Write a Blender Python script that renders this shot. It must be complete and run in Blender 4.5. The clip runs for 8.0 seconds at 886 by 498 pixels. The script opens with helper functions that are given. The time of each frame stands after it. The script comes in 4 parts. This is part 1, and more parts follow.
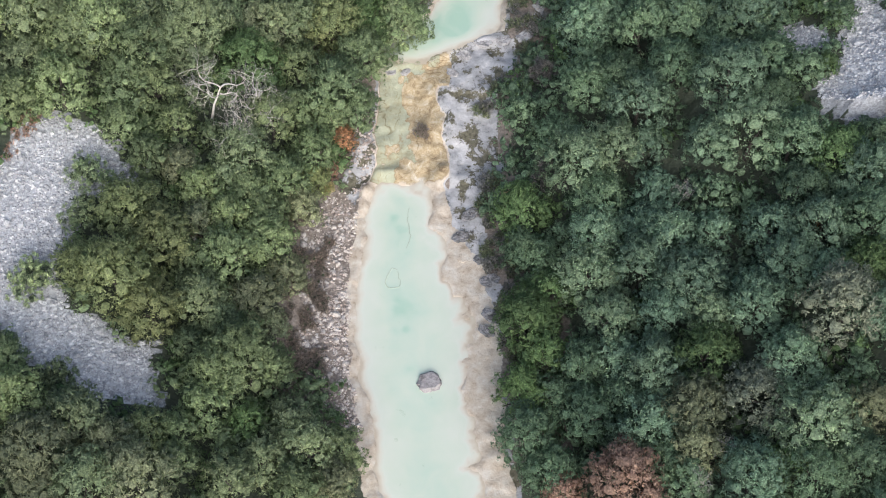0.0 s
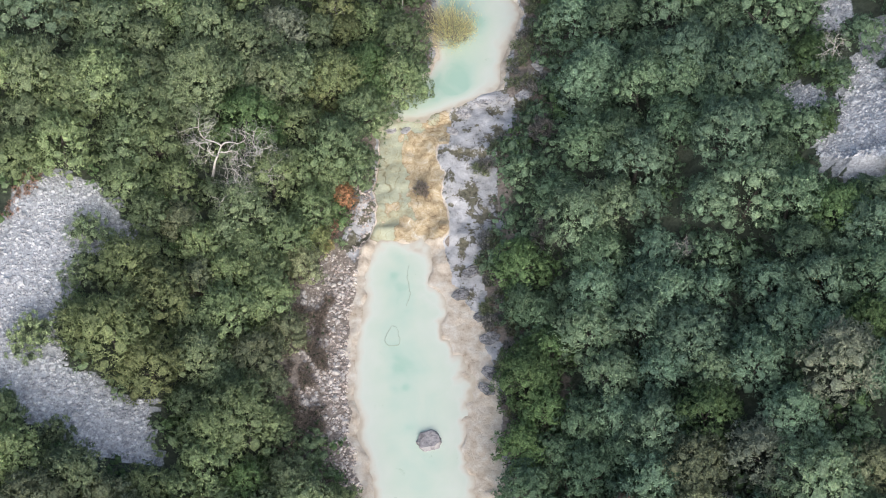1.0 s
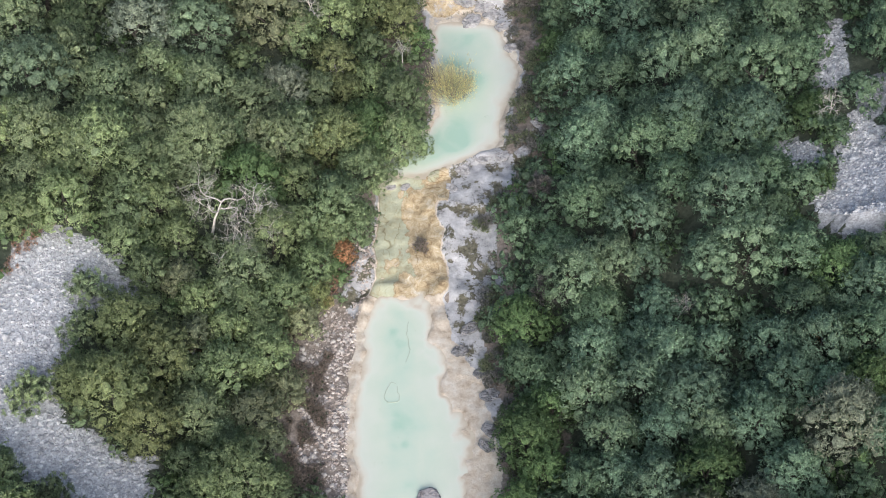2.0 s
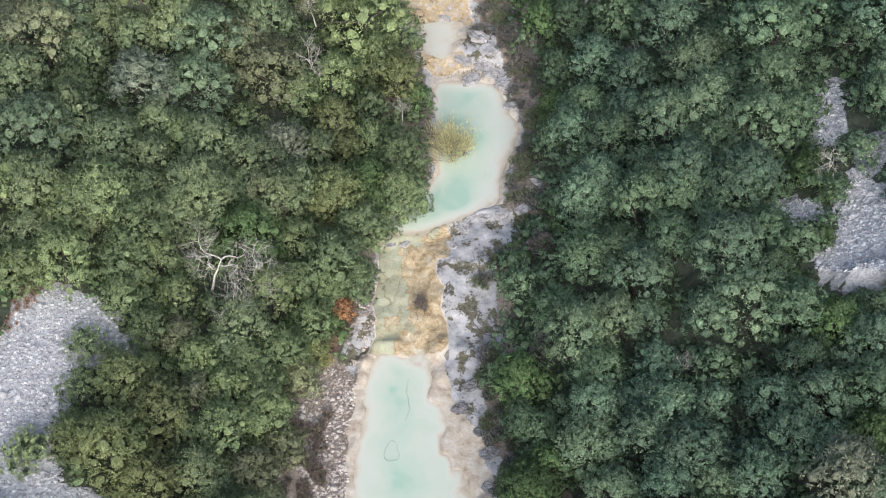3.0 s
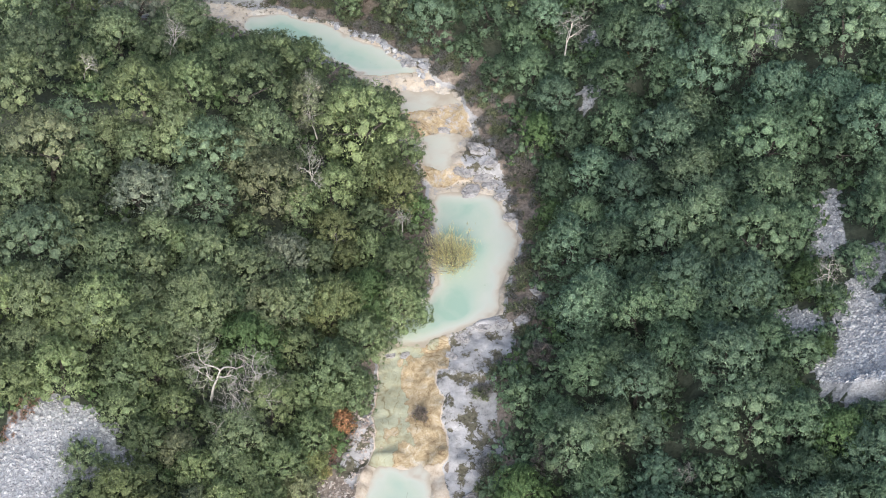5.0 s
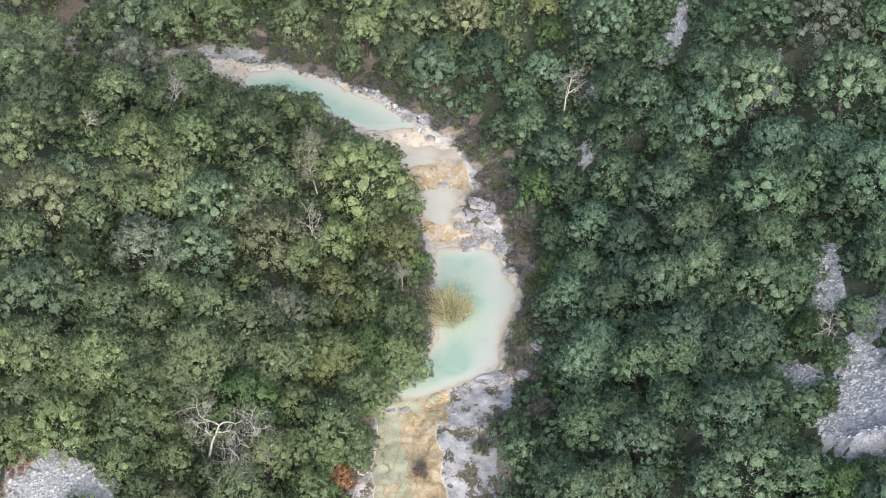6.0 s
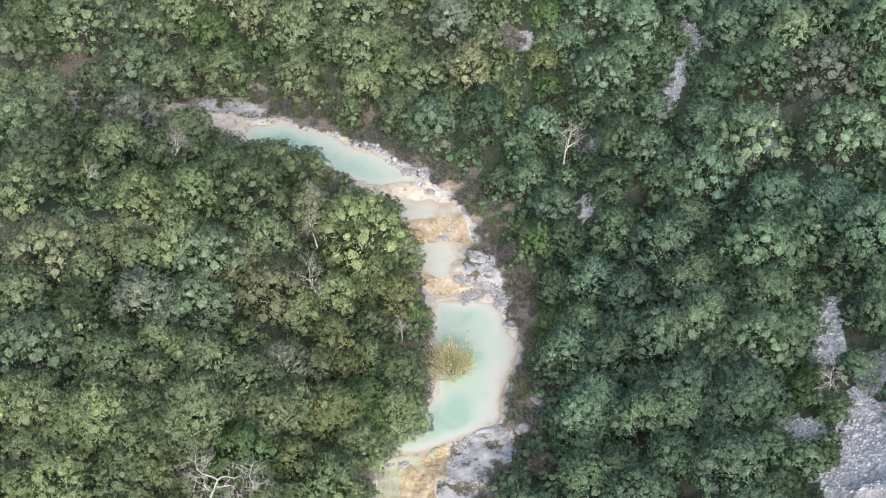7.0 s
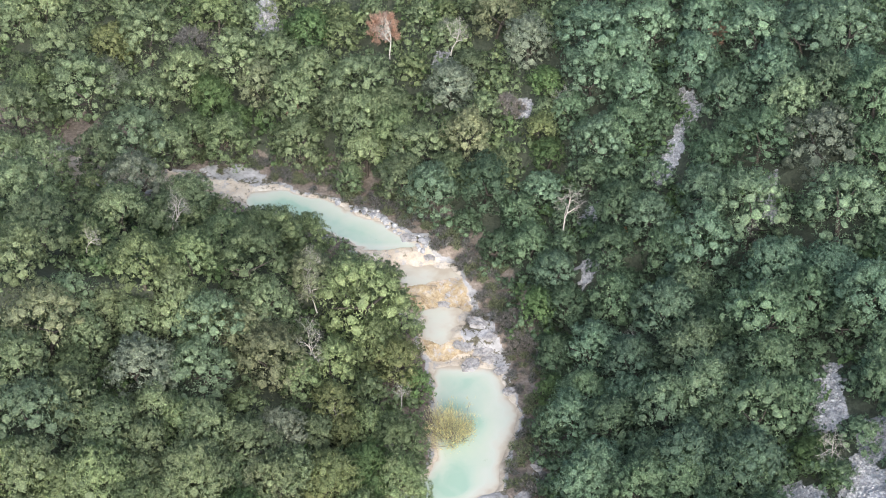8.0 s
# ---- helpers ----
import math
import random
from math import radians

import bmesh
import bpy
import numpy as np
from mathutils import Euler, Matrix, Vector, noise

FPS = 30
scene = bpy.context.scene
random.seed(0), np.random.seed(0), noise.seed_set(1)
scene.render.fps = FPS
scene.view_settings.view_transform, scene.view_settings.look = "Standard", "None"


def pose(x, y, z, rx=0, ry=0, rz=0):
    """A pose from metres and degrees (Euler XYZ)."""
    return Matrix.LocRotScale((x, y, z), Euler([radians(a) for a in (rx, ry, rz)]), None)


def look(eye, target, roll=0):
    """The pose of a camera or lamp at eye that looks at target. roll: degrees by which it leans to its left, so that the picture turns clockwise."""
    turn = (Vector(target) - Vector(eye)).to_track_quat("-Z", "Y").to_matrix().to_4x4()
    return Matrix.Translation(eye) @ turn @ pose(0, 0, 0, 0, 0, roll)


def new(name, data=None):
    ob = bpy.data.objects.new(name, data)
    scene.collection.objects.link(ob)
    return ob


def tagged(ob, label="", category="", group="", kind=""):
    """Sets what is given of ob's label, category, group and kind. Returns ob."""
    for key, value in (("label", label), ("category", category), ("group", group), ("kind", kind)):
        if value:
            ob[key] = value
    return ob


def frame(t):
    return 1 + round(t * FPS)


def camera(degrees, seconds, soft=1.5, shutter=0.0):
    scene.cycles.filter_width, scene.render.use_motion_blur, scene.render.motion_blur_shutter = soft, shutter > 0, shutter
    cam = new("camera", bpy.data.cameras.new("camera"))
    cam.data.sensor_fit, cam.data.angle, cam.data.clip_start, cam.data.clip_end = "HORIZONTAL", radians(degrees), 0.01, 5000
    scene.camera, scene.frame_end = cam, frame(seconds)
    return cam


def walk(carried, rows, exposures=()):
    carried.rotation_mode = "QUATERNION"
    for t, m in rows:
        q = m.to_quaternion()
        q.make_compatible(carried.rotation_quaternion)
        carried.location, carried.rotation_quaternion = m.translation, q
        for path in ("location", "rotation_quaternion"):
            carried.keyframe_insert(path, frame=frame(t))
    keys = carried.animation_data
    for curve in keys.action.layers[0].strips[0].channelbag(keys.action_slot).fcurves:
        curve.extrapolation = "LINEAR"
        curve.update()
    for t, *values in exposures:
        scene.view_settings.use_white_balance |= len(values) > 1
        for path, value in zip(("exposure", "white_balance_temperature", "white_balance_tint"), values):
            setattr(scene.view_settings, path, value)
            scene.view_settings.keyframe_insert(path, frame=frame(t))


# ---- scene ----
# ---- camera: a drone hovering over the gorge, its gimbal slowly tilting up ----
LENS, EYE_HEIGHT, MID_PITCH = 36.4, 59.0, -48.3
cam = camera(LENS, 8.0, soft=1.0)
TILTS = [
    (0.0, -9.673, 0.048, -0.035),
    (0.5, -8.435, 0.050, -0.044),
    (1.0, -7.220, 0.040, -0.045),
    (1.5, -6.029, 0.022, -0.046),
    (3.0, -2.390, 0.014, -0.052),
    (3.5, -1.177, 0.014, -0.060),
    (4.0, -0.033, 0.011, -0.066),
    (4.5, 1.138, 0.003, -0.064),
    (6.0, 4.625, -0.010, -0.069),
    (6.5, 5.756, -0.012, -0.074),
    (7.0, 6.896, -0.019, -0.072),
    (7.5, 8.208, -0.025, -0.056),
    (8.0, 9.697, -0.029, -0.042),
]
walk(cam, [(t, pose(0, 0, EYE_HEIGHT, 90 + MID_PITCH + p) @ pose(0, 0, 0, 0, y, r)) for t, p, y, r in TILTS],
     exposures=[(0.0, 0.38), (3.0, 0.36), (4.5, 0.36), (6.0, 0.41), (8.0, 0.57)])

# ---- light: a bright overcast sky with a veiled sun ----
world = bpy.data.worlds.new("overcast_sky")
scene.world = world
world.use_nodes = True
sky = world.node_tree.nodes.new("ShaderNodeTexSky")
sky.sky_type, sky.sun_disc = "NISHITA", False
sky.sun_elevation, sky.sun_rotation = radians(31), radians(169)
sky.air_density, sky.dust_density, sky.ozone_density = 1.0, 4.0, 1.0
background = world.node_tree.nodes["Background"]
background.inputs["Strength"].default_value = 0.13
world.node_tree.links.new(sky.outputs["Color"], background.inputs["Color"])
sun = new("sun", bpy.data.lights.new("sun", "SUN"))
sun.data.energy, sun.data.angle, sun.data.color = 2.1, radians(70), (0.97, 0.99, 1.0)
sun.matrix_world = look((9, -46, 28), (0, 0, 0))

# ---- materials ----
def material(name):
    m = bpy.data.materials.new(name)
    m.use_nodes = True
    nodes, links = m.node_tree.nodes, m.node_tree.links
    return m, nodes, links, nodes["Principled BSDF"]


def noise_node(nodes, links, scale, detail=5.0, rough=0.6, source=None, distortion=0.0):
    n = nodes.new("ShaderNodeTexNoise")
    n.inputs["Scale"].default_value, n.inputs["Detail"].default_value, n.inputs["Roughness"].default_value = scale, detail, rough
    n.inputs["Distortion"].default_value = distortion
    if source is None:
        source = nodes.new("ShaderNodeNewGeometry").outputs["Position"]
    links.new(source, n.inputs["Vector"])
    return n.outputs["Fac"]


def ramp(nodes, links, source, *stops):
    r = nodes.new("ShaderNodeValToRGB")
    while len(r.color_ramp.elements) < len(stops):
        r.color_ramp.elements.new(0.5)
    for e, (at, colour) in zip(r.color_ramp.elements, stops):
        e.position, e.color = at, (*colour, 1)
    links.new(source, r.inputs["Fac"])
    return r.outputs["Color"]


def mix(nodes, links, fac, a, b, how="MIX"):
    m = nodes.new("ShaderNodeMix")
    m.data_type, m.blend_type = "RGBA", how
    for socket, value in ((m.inputs["Factor"], fac), (m.inputs["A"], a), (m.inputs["B"], b)):
        if isinstance(value, (int, float)):
            socket.default_value = value
        elif isinstance(value, tuple):
            socket.default_value = (*value, 1)
        else:
            links.new(value, socket)
    return m.outputs["Result"]


def maths(nodes, links, how, a, b=0.0, clamp=False):
    m = nodes.new("ShaderNodeMath")
    m.operation, m.use_clamp = how, clamp
    for socket, value in zip(m.inputs, (a, b)):
        if isinstance(value, (int, float)):
            socket.default_value = value
        else:
            links.new(value, socket)
    return m.outputs["Value"]


def attribute(nodes, name):
    a = nodes.new("ShaderNodeAttribute")
    a.attribute_name = name
    return a.outputs["Fac"]


def ragged(nodes, links, name, grain):
    """Where the ground carries something, with a crisp uneven border."""
    shifted = maths(nodes, links, "ADD", attribute(nodes, name), maths(nodes, links, "MULTIPLY", maths(nodes, links, "SUBTRACT", grain, 0.5), 1.3))
    return maths(nodes, links, "ADD", maths(nodes, links, "MULTIPLY", maths(nodes, links, "SUBTRACT", shifted, 0.5), 6.0), 0.5, True)


def rim(nodes, links, name, grain):
    """The thin stained line along that border."""
    shifted = maths(nodes, links, "ADD", attribute(nodes, name), maths(nodes, links, "MULTIPLY", maths(nodes, links, "SUBTRACT", grain, 0.5), 1.3))
    off = maths(nodes, links, "ABSOLUTE", maths(nodes, links, "SUBTRACT", shifted, 0.5))
    return maths(nodes, links, "SUBTRACT", 1.0, maths(nodes, links, "MULTIPLY", off, 9.0), True)


def bump(nodes, links, shader, height, distance, strength=0.6):
    b = nodes.new("ShaderNodeBump")
    b.inputs["Distance"].default_value, b.inputs["Strength"].default_value = distance, strength
    links.new(height, b.inputs["Height"])
    links.new(b.outputs["Normal"], shader.inputs["Normal"])


def leaf_material(name, dark, light, rough=0.6):
    """Foliage: every leaf and every tree differs a little, and some light comes through."""
    m, nodes, links, shader = material(name)
    island = nodes.new("ShaderNodeNewGeometry").outputs["Random Per Island"]
    leaf = ramp(nodes, links, island, (0.0, tuple(a * 0.3 + b * 0.7 for a, b in zip(dark, light))), (0.7, light), (1.0, tuple(min(1, c * 1.2) for c in light)))
    who = nodes.new("ShaderNodeObjectInfo").outputs["Random"]
    tree = ramp(nodes, links, who, (0.0, (0.72, 0.74, 0.75)), (0.3, (0.98, 0.95, 0.92)), (0.6, (0.99, 1.02, 1.02)), (1.0, (1.32, 1.27, 1.22)))
    both = mix(nodes, links, 1.0, leaf, tree, "MULTIPLY")
    patch = ramp(nodes, links, noise_node(nodes, links, 0.9, 3.0), (0.3, (0.87, 0.9, 0.91)), (0.7, (1.12, 1.09, 1.03)))
    grain = noise_node(nodes, links, 8.0, 4.0, 0.75)
    speckle = ramp(nodes, links, grain, (0.36, (0.55, 0.55, 0.55)), (0.5, (1.0, 1.0, 1.0)), (0.64, (1.45, 1.43, 1.38)))
    colour = mix(nodes, links, 1.0, mix(nodes, links, 1.0, both, patch, "MULTIPLY"), speckle, "MULTIPLY")
    links.new(colour, shader.inputs["Base Color"])
    bump(nodes, links, shader, grain, 0.16, 0.8)
    shader.inputs["Roughness"].default_value = rough
    shader.inputs["Specular IOR Level"].default_value = 0.35
    thin = nodes.new("ShaderNodeBsdfTranslucent")
    links.new(colour, thin.inputs["Color"])
    blend = nodes.new("ShaderNodeMixShader")
    blend.inputs["Fac"].default_value = 0.42
    links.new(shader.outputs["BSDF"], blend.inputs[1])
    links.new(thin.outputs["BSDF"], blend.inputs[2])
    links.new(blend.outputs["Shader"], nodes["Material Output"].inputs["Surface"])
    return m


LEAVES = {
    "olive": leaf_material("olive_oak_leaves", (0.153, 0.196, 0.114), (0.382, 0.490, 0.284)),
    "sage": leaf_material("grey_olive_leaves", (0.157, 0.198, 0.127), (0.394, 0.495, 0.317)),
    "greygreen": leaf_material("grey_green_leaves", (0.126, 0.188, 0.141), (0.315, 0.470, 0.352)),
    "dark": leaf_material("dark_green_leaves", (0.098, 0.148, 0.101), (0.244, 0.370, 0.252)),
    # shady and deep: olive and dark recoloured for the shaded and the lit slope
    "shady": leaf_material("shaded_slope_oak_leaves", (0.127, 0.184, 0.125), (0.317, 0.460, 0.313)),
    "deep": leaf_material("lit_side_deep_leaves", (0.128, 0.168, 0.102), (0.319, 0.420, 0.256)),
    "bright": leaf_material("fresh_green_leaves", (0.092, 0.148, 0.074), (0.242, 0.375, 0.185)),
    "yellowish": leaf_material("yellowing_leaves", (0.153, 0.180, 0.097), (0.383, 0.450, 0.243)),
    "brownish": leaf_material("browning_leaves", (0.158, 0.180, 0.122), (0.396, 0.450, 0.306)),
    "scrub": leaf_material("dry_scrub_twigs", (0.129, 0.132, 0.126), (0.336, 0.330, 0.339)),
    "hoary": leaf_material("hoary_leaves", (0.172, 0.200, 0.164), (0.430, 0.500, 0.410)),
    "light": leaf_material("sage_green_leaves", (0.143, 0.196, 0.137), (0.358, 0.490, 0.343)),
    "orange": leaf_material("orange_dying_leaves", (0.42, 0.25, 0.15), (0.75, 0.47, 0.31)),
    "straw": leaf_material("straw_yellow_leaves", (0.46, 0.43, 0.27), (0.84, 0.8, 0.52)),
    "rusty": leaf_material("rust_red_dead_leaves", (0.36, 0.24, 0.195), (0.7, 0.5, 0.425)),
    "bramble": leaf_material("dry_bramble_twigs", (0.19, 0.16, 0.15), (0.42, 0.37, 0.35)),
}


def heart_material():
    """The twiggy inside of a crown, its shade put into the dark green."""
    m, nodes, links, shader = material("shaded_inner_twigs")
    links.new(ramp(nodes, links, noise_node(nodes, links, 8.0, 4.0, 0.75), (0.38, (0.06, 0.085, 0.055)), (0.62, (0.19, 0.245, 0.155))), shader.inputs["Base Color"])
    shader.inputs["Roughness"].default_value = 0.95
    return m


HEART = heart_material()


def bark_material(name, dark, light):
    m, nodes, links, shader = material(name)
    grain = noise_node(nodes, links, 9.0, 6.0)
    links.new(ramp(nodes, links, grain, (0.3, dark), (0.7, light)), shader.inputs["Base Color"])
    shader.inputs["Roughness"].default_value = 0.9
    bump(nodes, links, shader, grain, 0.03)
    return m


BARK = bark_material("oak_bark", (0.06, 0.05, 0.045), (0.16, 0.145, 0.13))
BLEACHED = bark_material("bleached_wood", (0.48, 0.46, 0.44), (0.8, 0.78, 0.75))


def ground_material():
    """Leaf litter, pale scree, travertine and ochre lime crust, each where the ground carries it."""
    m, nodes, links, shader = material("gorge_ground")
    fine, coarse = noise_node(nodes, links, 5.0, 6.0, 0.7), noise_node(nodes, links, 0.7, 4.0)
    litter = mix(nodes, links, coarse, ramp(nodes, links, fine, (0.3, (0.04, 0.05, 0.038)), (0.7, (0.125, 0.14, 0.105))),
                 ramp(nodes, links, fine, (0.3, (0.035, 0.05, 0.035)), (0.7, (0.1, 0.13, 0.09))))
    stones = nodes.new("ShaderNodeTexVoronoi")
    stones.inputs["Scale"].default_value = 11.0
    links.new(nodes.new("ShaderNodeNewGeometry").outputs["Position"], stones.inputs["Vector"])
    grey = nodes.new("ShaderNodeRGBToBW")
    links.new(stones.outputs["Color"], grey.inputs["Color"])
    scree = mix(nodes, links, coarse, ramp(nodes, links, grey.outputs["Val"], (0.2, (0.29, 0.3, 0.34)), (0.8, (0.72, 0.74, 0.79))),
                ramp(nodes, links, fine, (0.3, (0.28, 0.292, 0.33)), (0.7, (0.64, 0.665, 0.72))))
    slab = ramp(nodes, links, noise_node(nodes, links, 1.2, 9.0, 0.74), (0.34, (0.12, 0.12, 0.125)), (0.41, (0.36, 0.365, 0.39)), (0.55, (0.52, 0.525, 0.56)), (0.7, (0.7, 0.7, 0.73)))
    vein = maths(nodes, links, "ABSOLUTE", maths(nodes, links, "SUBTRACT", noise_node(nodes, links, 0.55, 2.5, 0.55, distortion=0.9), 0.5))
    where = ramp(nodes, links, noise_node(nodes, links, 0.8, 3.0), (0.45, (0, 0, 0)), (0.52, (1, 1, 1)))
    crack = mix(nodes, links, where, (1.0, 1.0, 1.0), ramp(nodes, links, vein, (0.004, (0.25, 0.24, 0.23)), (0.016, (1, 1, 1))))
    moss = ramp(nodes, links, noise_node(nodes, links, 0.8, 8.0, 0.72), (0.515, (0, 0, 0)), (0.545, (1, 1, 1)))
    rock = mix(nodes, links, moss, mix(nodes, links, 1.0, slab, crack, "MULTIPLY"), ramp(nodes, links, fine, (0.35, (0.07, 0.065, 0.045)), (0.65, (0.21, 0.2, 0.15))))
    seam = maths(nodes, links, "ABSOLUTE", maths(nodes, links, "SUBTRACT", noise_node(nodes, links, 0.6, 2.5, 0.55, distortion=0.8), 0.5))
    stain = mix(nodes, links, where, (1.0, 1.0, 1.0), ramp(nodes, links, seam, (0.0, (0.55, 0.48, 0.4)), (0.018, (1, 1, 1))))
    bands = maths(nodes, links, "FRACT", maths(nodes, links, "MULTIPLY", noise_node(nodes, links, 0.55, 3.0, 0.5, distortion=0.5), 9.0))
    rims = ramp(nodes, links, bands, (0.0, (0.62, 0.54, 0.46)), (0.07, (1.0, 1.0, 1.0)), (0.7, (0.96, 0.95, 0.94)), (0.92, (1.1, 1.1, 1.1)))
    stain = mix(nodes, links, 0.7, stain, rims, "MULTIPLY")
    crust = mix(nodes, links, 1.0, ramp(nodes, links, noise_node(nodes, links, 1.9, 9.0, 0.78, distortion=0.8),
                (0.35, (0.2, 0.14, 0.09)), (0.43, (0.4, 0.31, 0.195)), (0.52, (0.53, 0.435, 0.295)), (0.59, (0.6, 0.53, 0.41)), (0.68, (0.74, 0.7, 0.63))), stain, "MULTIPLY")
    film = mix(nodes, links, 1.0, ramp(nodes, links, noise_node(nodes, links, 0.9, 9.0, 0.74), (0.33, (0.33, 0.29, 0.19)), (0.45, (0.41, 0.41, 0.3)), (0.58, (0.45, 0.48, 0.375)), (0.72, (0.56, 0.585, 0.51))), stain, "MULTIPLY")
    pale = ramp(nodes, links, noise_node(nodes, links, 1.3, 9.0, 0.76), (0.33, (0.36, 0.29, 0.225)), (0.42, (0.56, 0.475, 0.39)), (0.53, (0.66, 0.595, 0.52)), (0.68, (0.77, 0.74, 0.69)))
    border = noise_node(nodes, links, 2.6, 7.0, 0.72)
    colour = mix(nodes, links, ragged(nodes, links, "scree", border), litter, scree)
    straw = ramp(nodes, links, fine, (0.3, (0.13, 0.105, 0.09)), (0.5, (0.27, 0.23, 0.205)), (0.7, (0.43, 0.385, 0.35)))
    colour = mix(nodes, links, ragged(nodes, links, "dry", border), colour, straw)
    colour = mix(nodes, links, ragged(nodes, links, "rock", border), colour, rock)
    colour = mix(nodes, links, ragged(nodes, links, "pale", border), colour, pale)
    colour = mix(nodes, links, ragged(nodes, links, "ochre", border), colour, crust)
    colour = mix(nodes, links, ragged(nodes, links, "film", border), colour, film)
    for key, weight in (("film", 0.42), ("ochre", 0.3)):
        colour = mix(nodes, links, maths(nodes, links, "MULTIPLY", rim(nodes, links, key, border), weight), colour, (0.2, 0.14, 0.09))
    links.new(colour, shader.inputs["Base Color"])
    shader.inputs["Roughness"].default_value = 0.85
    mound = maths(nodes, links, "ADD", maths(nodes, links, "MULTIPLY", noise_node(nodes, links, 2.4, 8.0, 0.68, distortion=0.8), 1.6), fine)
    bump(nodes, links, shader, mound, 0.06, 0.6)
    return m


def water_material():
    """Milky spring water: cream over the shallow lime, mint and turquoise where it is deeper."""
    m, nodes, links, shader = material("milky_water")
    depth = attribute(nodes, "depth")
    drift = noise_node(nodes, links, 0.55, 4.0, 0.55, distortion=0.6)
    tone = maths(nodes, links, "ADD", depth, maths(nodes, links, "MULTIPLY", maths(nodes, links, "SUBTRACT", drift, 0.5), 0.55), True)
    colour = ramp(nodes, links, tone, (0.0, (0.6, 0.53, 0.44)), (0.07, (0.67, 0.62, 0.535)), (0.17, (0.735, 0.725, 0.655)), (0.35, (0.725, 0.775, 0.71)), (0.65, (0.655, 0.745, 0.655)), (0.85, (0.58, 0.715, 0.625)), (1.0, (0.46, 0.66, 0.56)))
    silt = ramp(nodes, links, noise_node(nodes, links, 1.1, 8.0, 0.7, distortion=0.4), (0.645, (1.0, 1.0, 1.0)), (0.7, (0.84, 0.88, 0.84)))
    links.new(mix(nodes, links, 1.0, colour, silt, "MULTIPLY"), shader.inputs["Base Color"])
    shader.inputs["Roughness"].default_value = 0.12
    shader.inputs["Specular IOR Level"].default_value = 0.3
    return m


GROUND, WATER = ground_material(), water_material()


def stone_material(name, dark, mid, light):
    m, nodes, links, shader = material(name)
    grain = noise_node(nodes, links, 3.0, 7.0, 0.7)
    island = nodes.new("ShaderNodeNewGeometry").outputs["Random Per Island"]
    stone = ramp(nodes, links, island, (0.0, mid), (1.0, light))
    links.new(mix(nodes, links, ramp(nodes, links, grain, (0.42, (1, 1, 1)), (0.62, (0, 0, 0))), dark, stone), shader.inputs["Base Color"])
    shader.inputs["Roughness"].default_value = 0.9
    bump(nodes, links, shader, grain, 0.05)
    return m


SCREE_STONE = stone_material("pale_scree_stone", (0.28, 0.288, 0.32), (0.42, 0.43, 0.475), (0.86, 0.875, 0.91))
BOULDER_STONE = stone_material("grey_travertine_stone", (0.15, 0.14, 0.15), (0.36, 0.345, 0.365), (0.5, 0.485, 0.51))
SILT = stone_material("grey_green_silt", (0.42, 0.5, 0.42), (0.5, 0.59, 0.5), (0.58, 0.66, 0.57))
PALE_CHIPS = stone_material("pale_lime_chips", (0.36, 0.3, 0.28), (0.54, 0.47, 0.44), (0.86, 0.81, 0.78))
BANK_STONE = stone_material("grey_bank_stone", (0.24, 0.21, 0.2), (0.44, 0.405, 0.395), (0.8, 0.76, 0.74))
LEDGE_STONE = stone_material("pale_travertine_ledge", (0.26, 0.255, 0.26), (0.46, 0.455, 0.48), (0.6, 0.595, 0.62))
GREY_LEDGE_STONE = stone_material("dark_cracked_outcrop", (0.1, 0.1, 0.105), (0.27, 0.27, 0.29), (0.46, 0.46, 0.49))

# ---- the lie of the land ----
def hash_noise(x, y, seed):
    """Smooth value noise in -1..1 on arrays."""
    xi, yi = np.floor(x).astype(np.int64), np.floor(y).astype(np.int64)
    fx, fy = x - xi, y - yi
    fx, fy = fx * fx * (3 - 2 * fx), fy * fy * (3 - 2 * fy)

    def corner(a, b):
        n = (a * 374761393 + b * 668265263 + seed * 144665) & 0x7FFFFFFF
        n = ((n ^ (n >> 13)) * 1274126177) & 0x7FFFFFFF
        return ((n ^ (n >> 16)) & 0xFFFF) / 32767.5 - 1.0

    low = corner(xi, yi) * (1 - fx) + corner(xi + 1, yi) * fx
    high = corner(xi, yi + 1) * (1 - fx) + corner(xi + 1, yi + 1) * fx
    return low * (1 - fy) + high * fy


def layers(x, y, size, seed, octaves=3):
    total, weight = 0.0, 1.0
    for k in range(octaves):
        total = total + weight * hash_noise(x / size, y / size, seed + k)
        size, weight = size * 0.47, weight * 0.5
    return total / 1.75


def smooth(a, b, v):
    w = np.clip((v - a) / (b - a), 0, 1)
    return w * w * (3 - 2 * w)


LOWER_COURSE = [(4.0, -300.0, -9.0, 3.6), (3.0, -60.0, 0.0, 3.6), (1.5, 0.0, 0.0, 3.6), (-0.21, 23.3, 0.0, 3.17), (-0.74, 27.36, 0.0, 3.48), (-1.06,
    31.65, 0.0, 3.75), (-1.52, 34.91, 0.0, 3.42), (-2.04, 38.33, 0.0, 2.51), (-2.02, 40.99, 0.05, 1.95), (-1.7, 42.0, 0.45, 2.04), (-1.88, 44.99, 1.0,
    1.76), (-1.99, 47.41, 1.4, 1.71), (-1.02, 48.46, 1.68, 2.49), (0.35, 49.48, 1.7, 2.22), (1.22, 50.72, 1.7, 2.14), (1.51, 52.69, 1.7, 2.07), (2.08,
    55.82, 1.7, 2.28)]
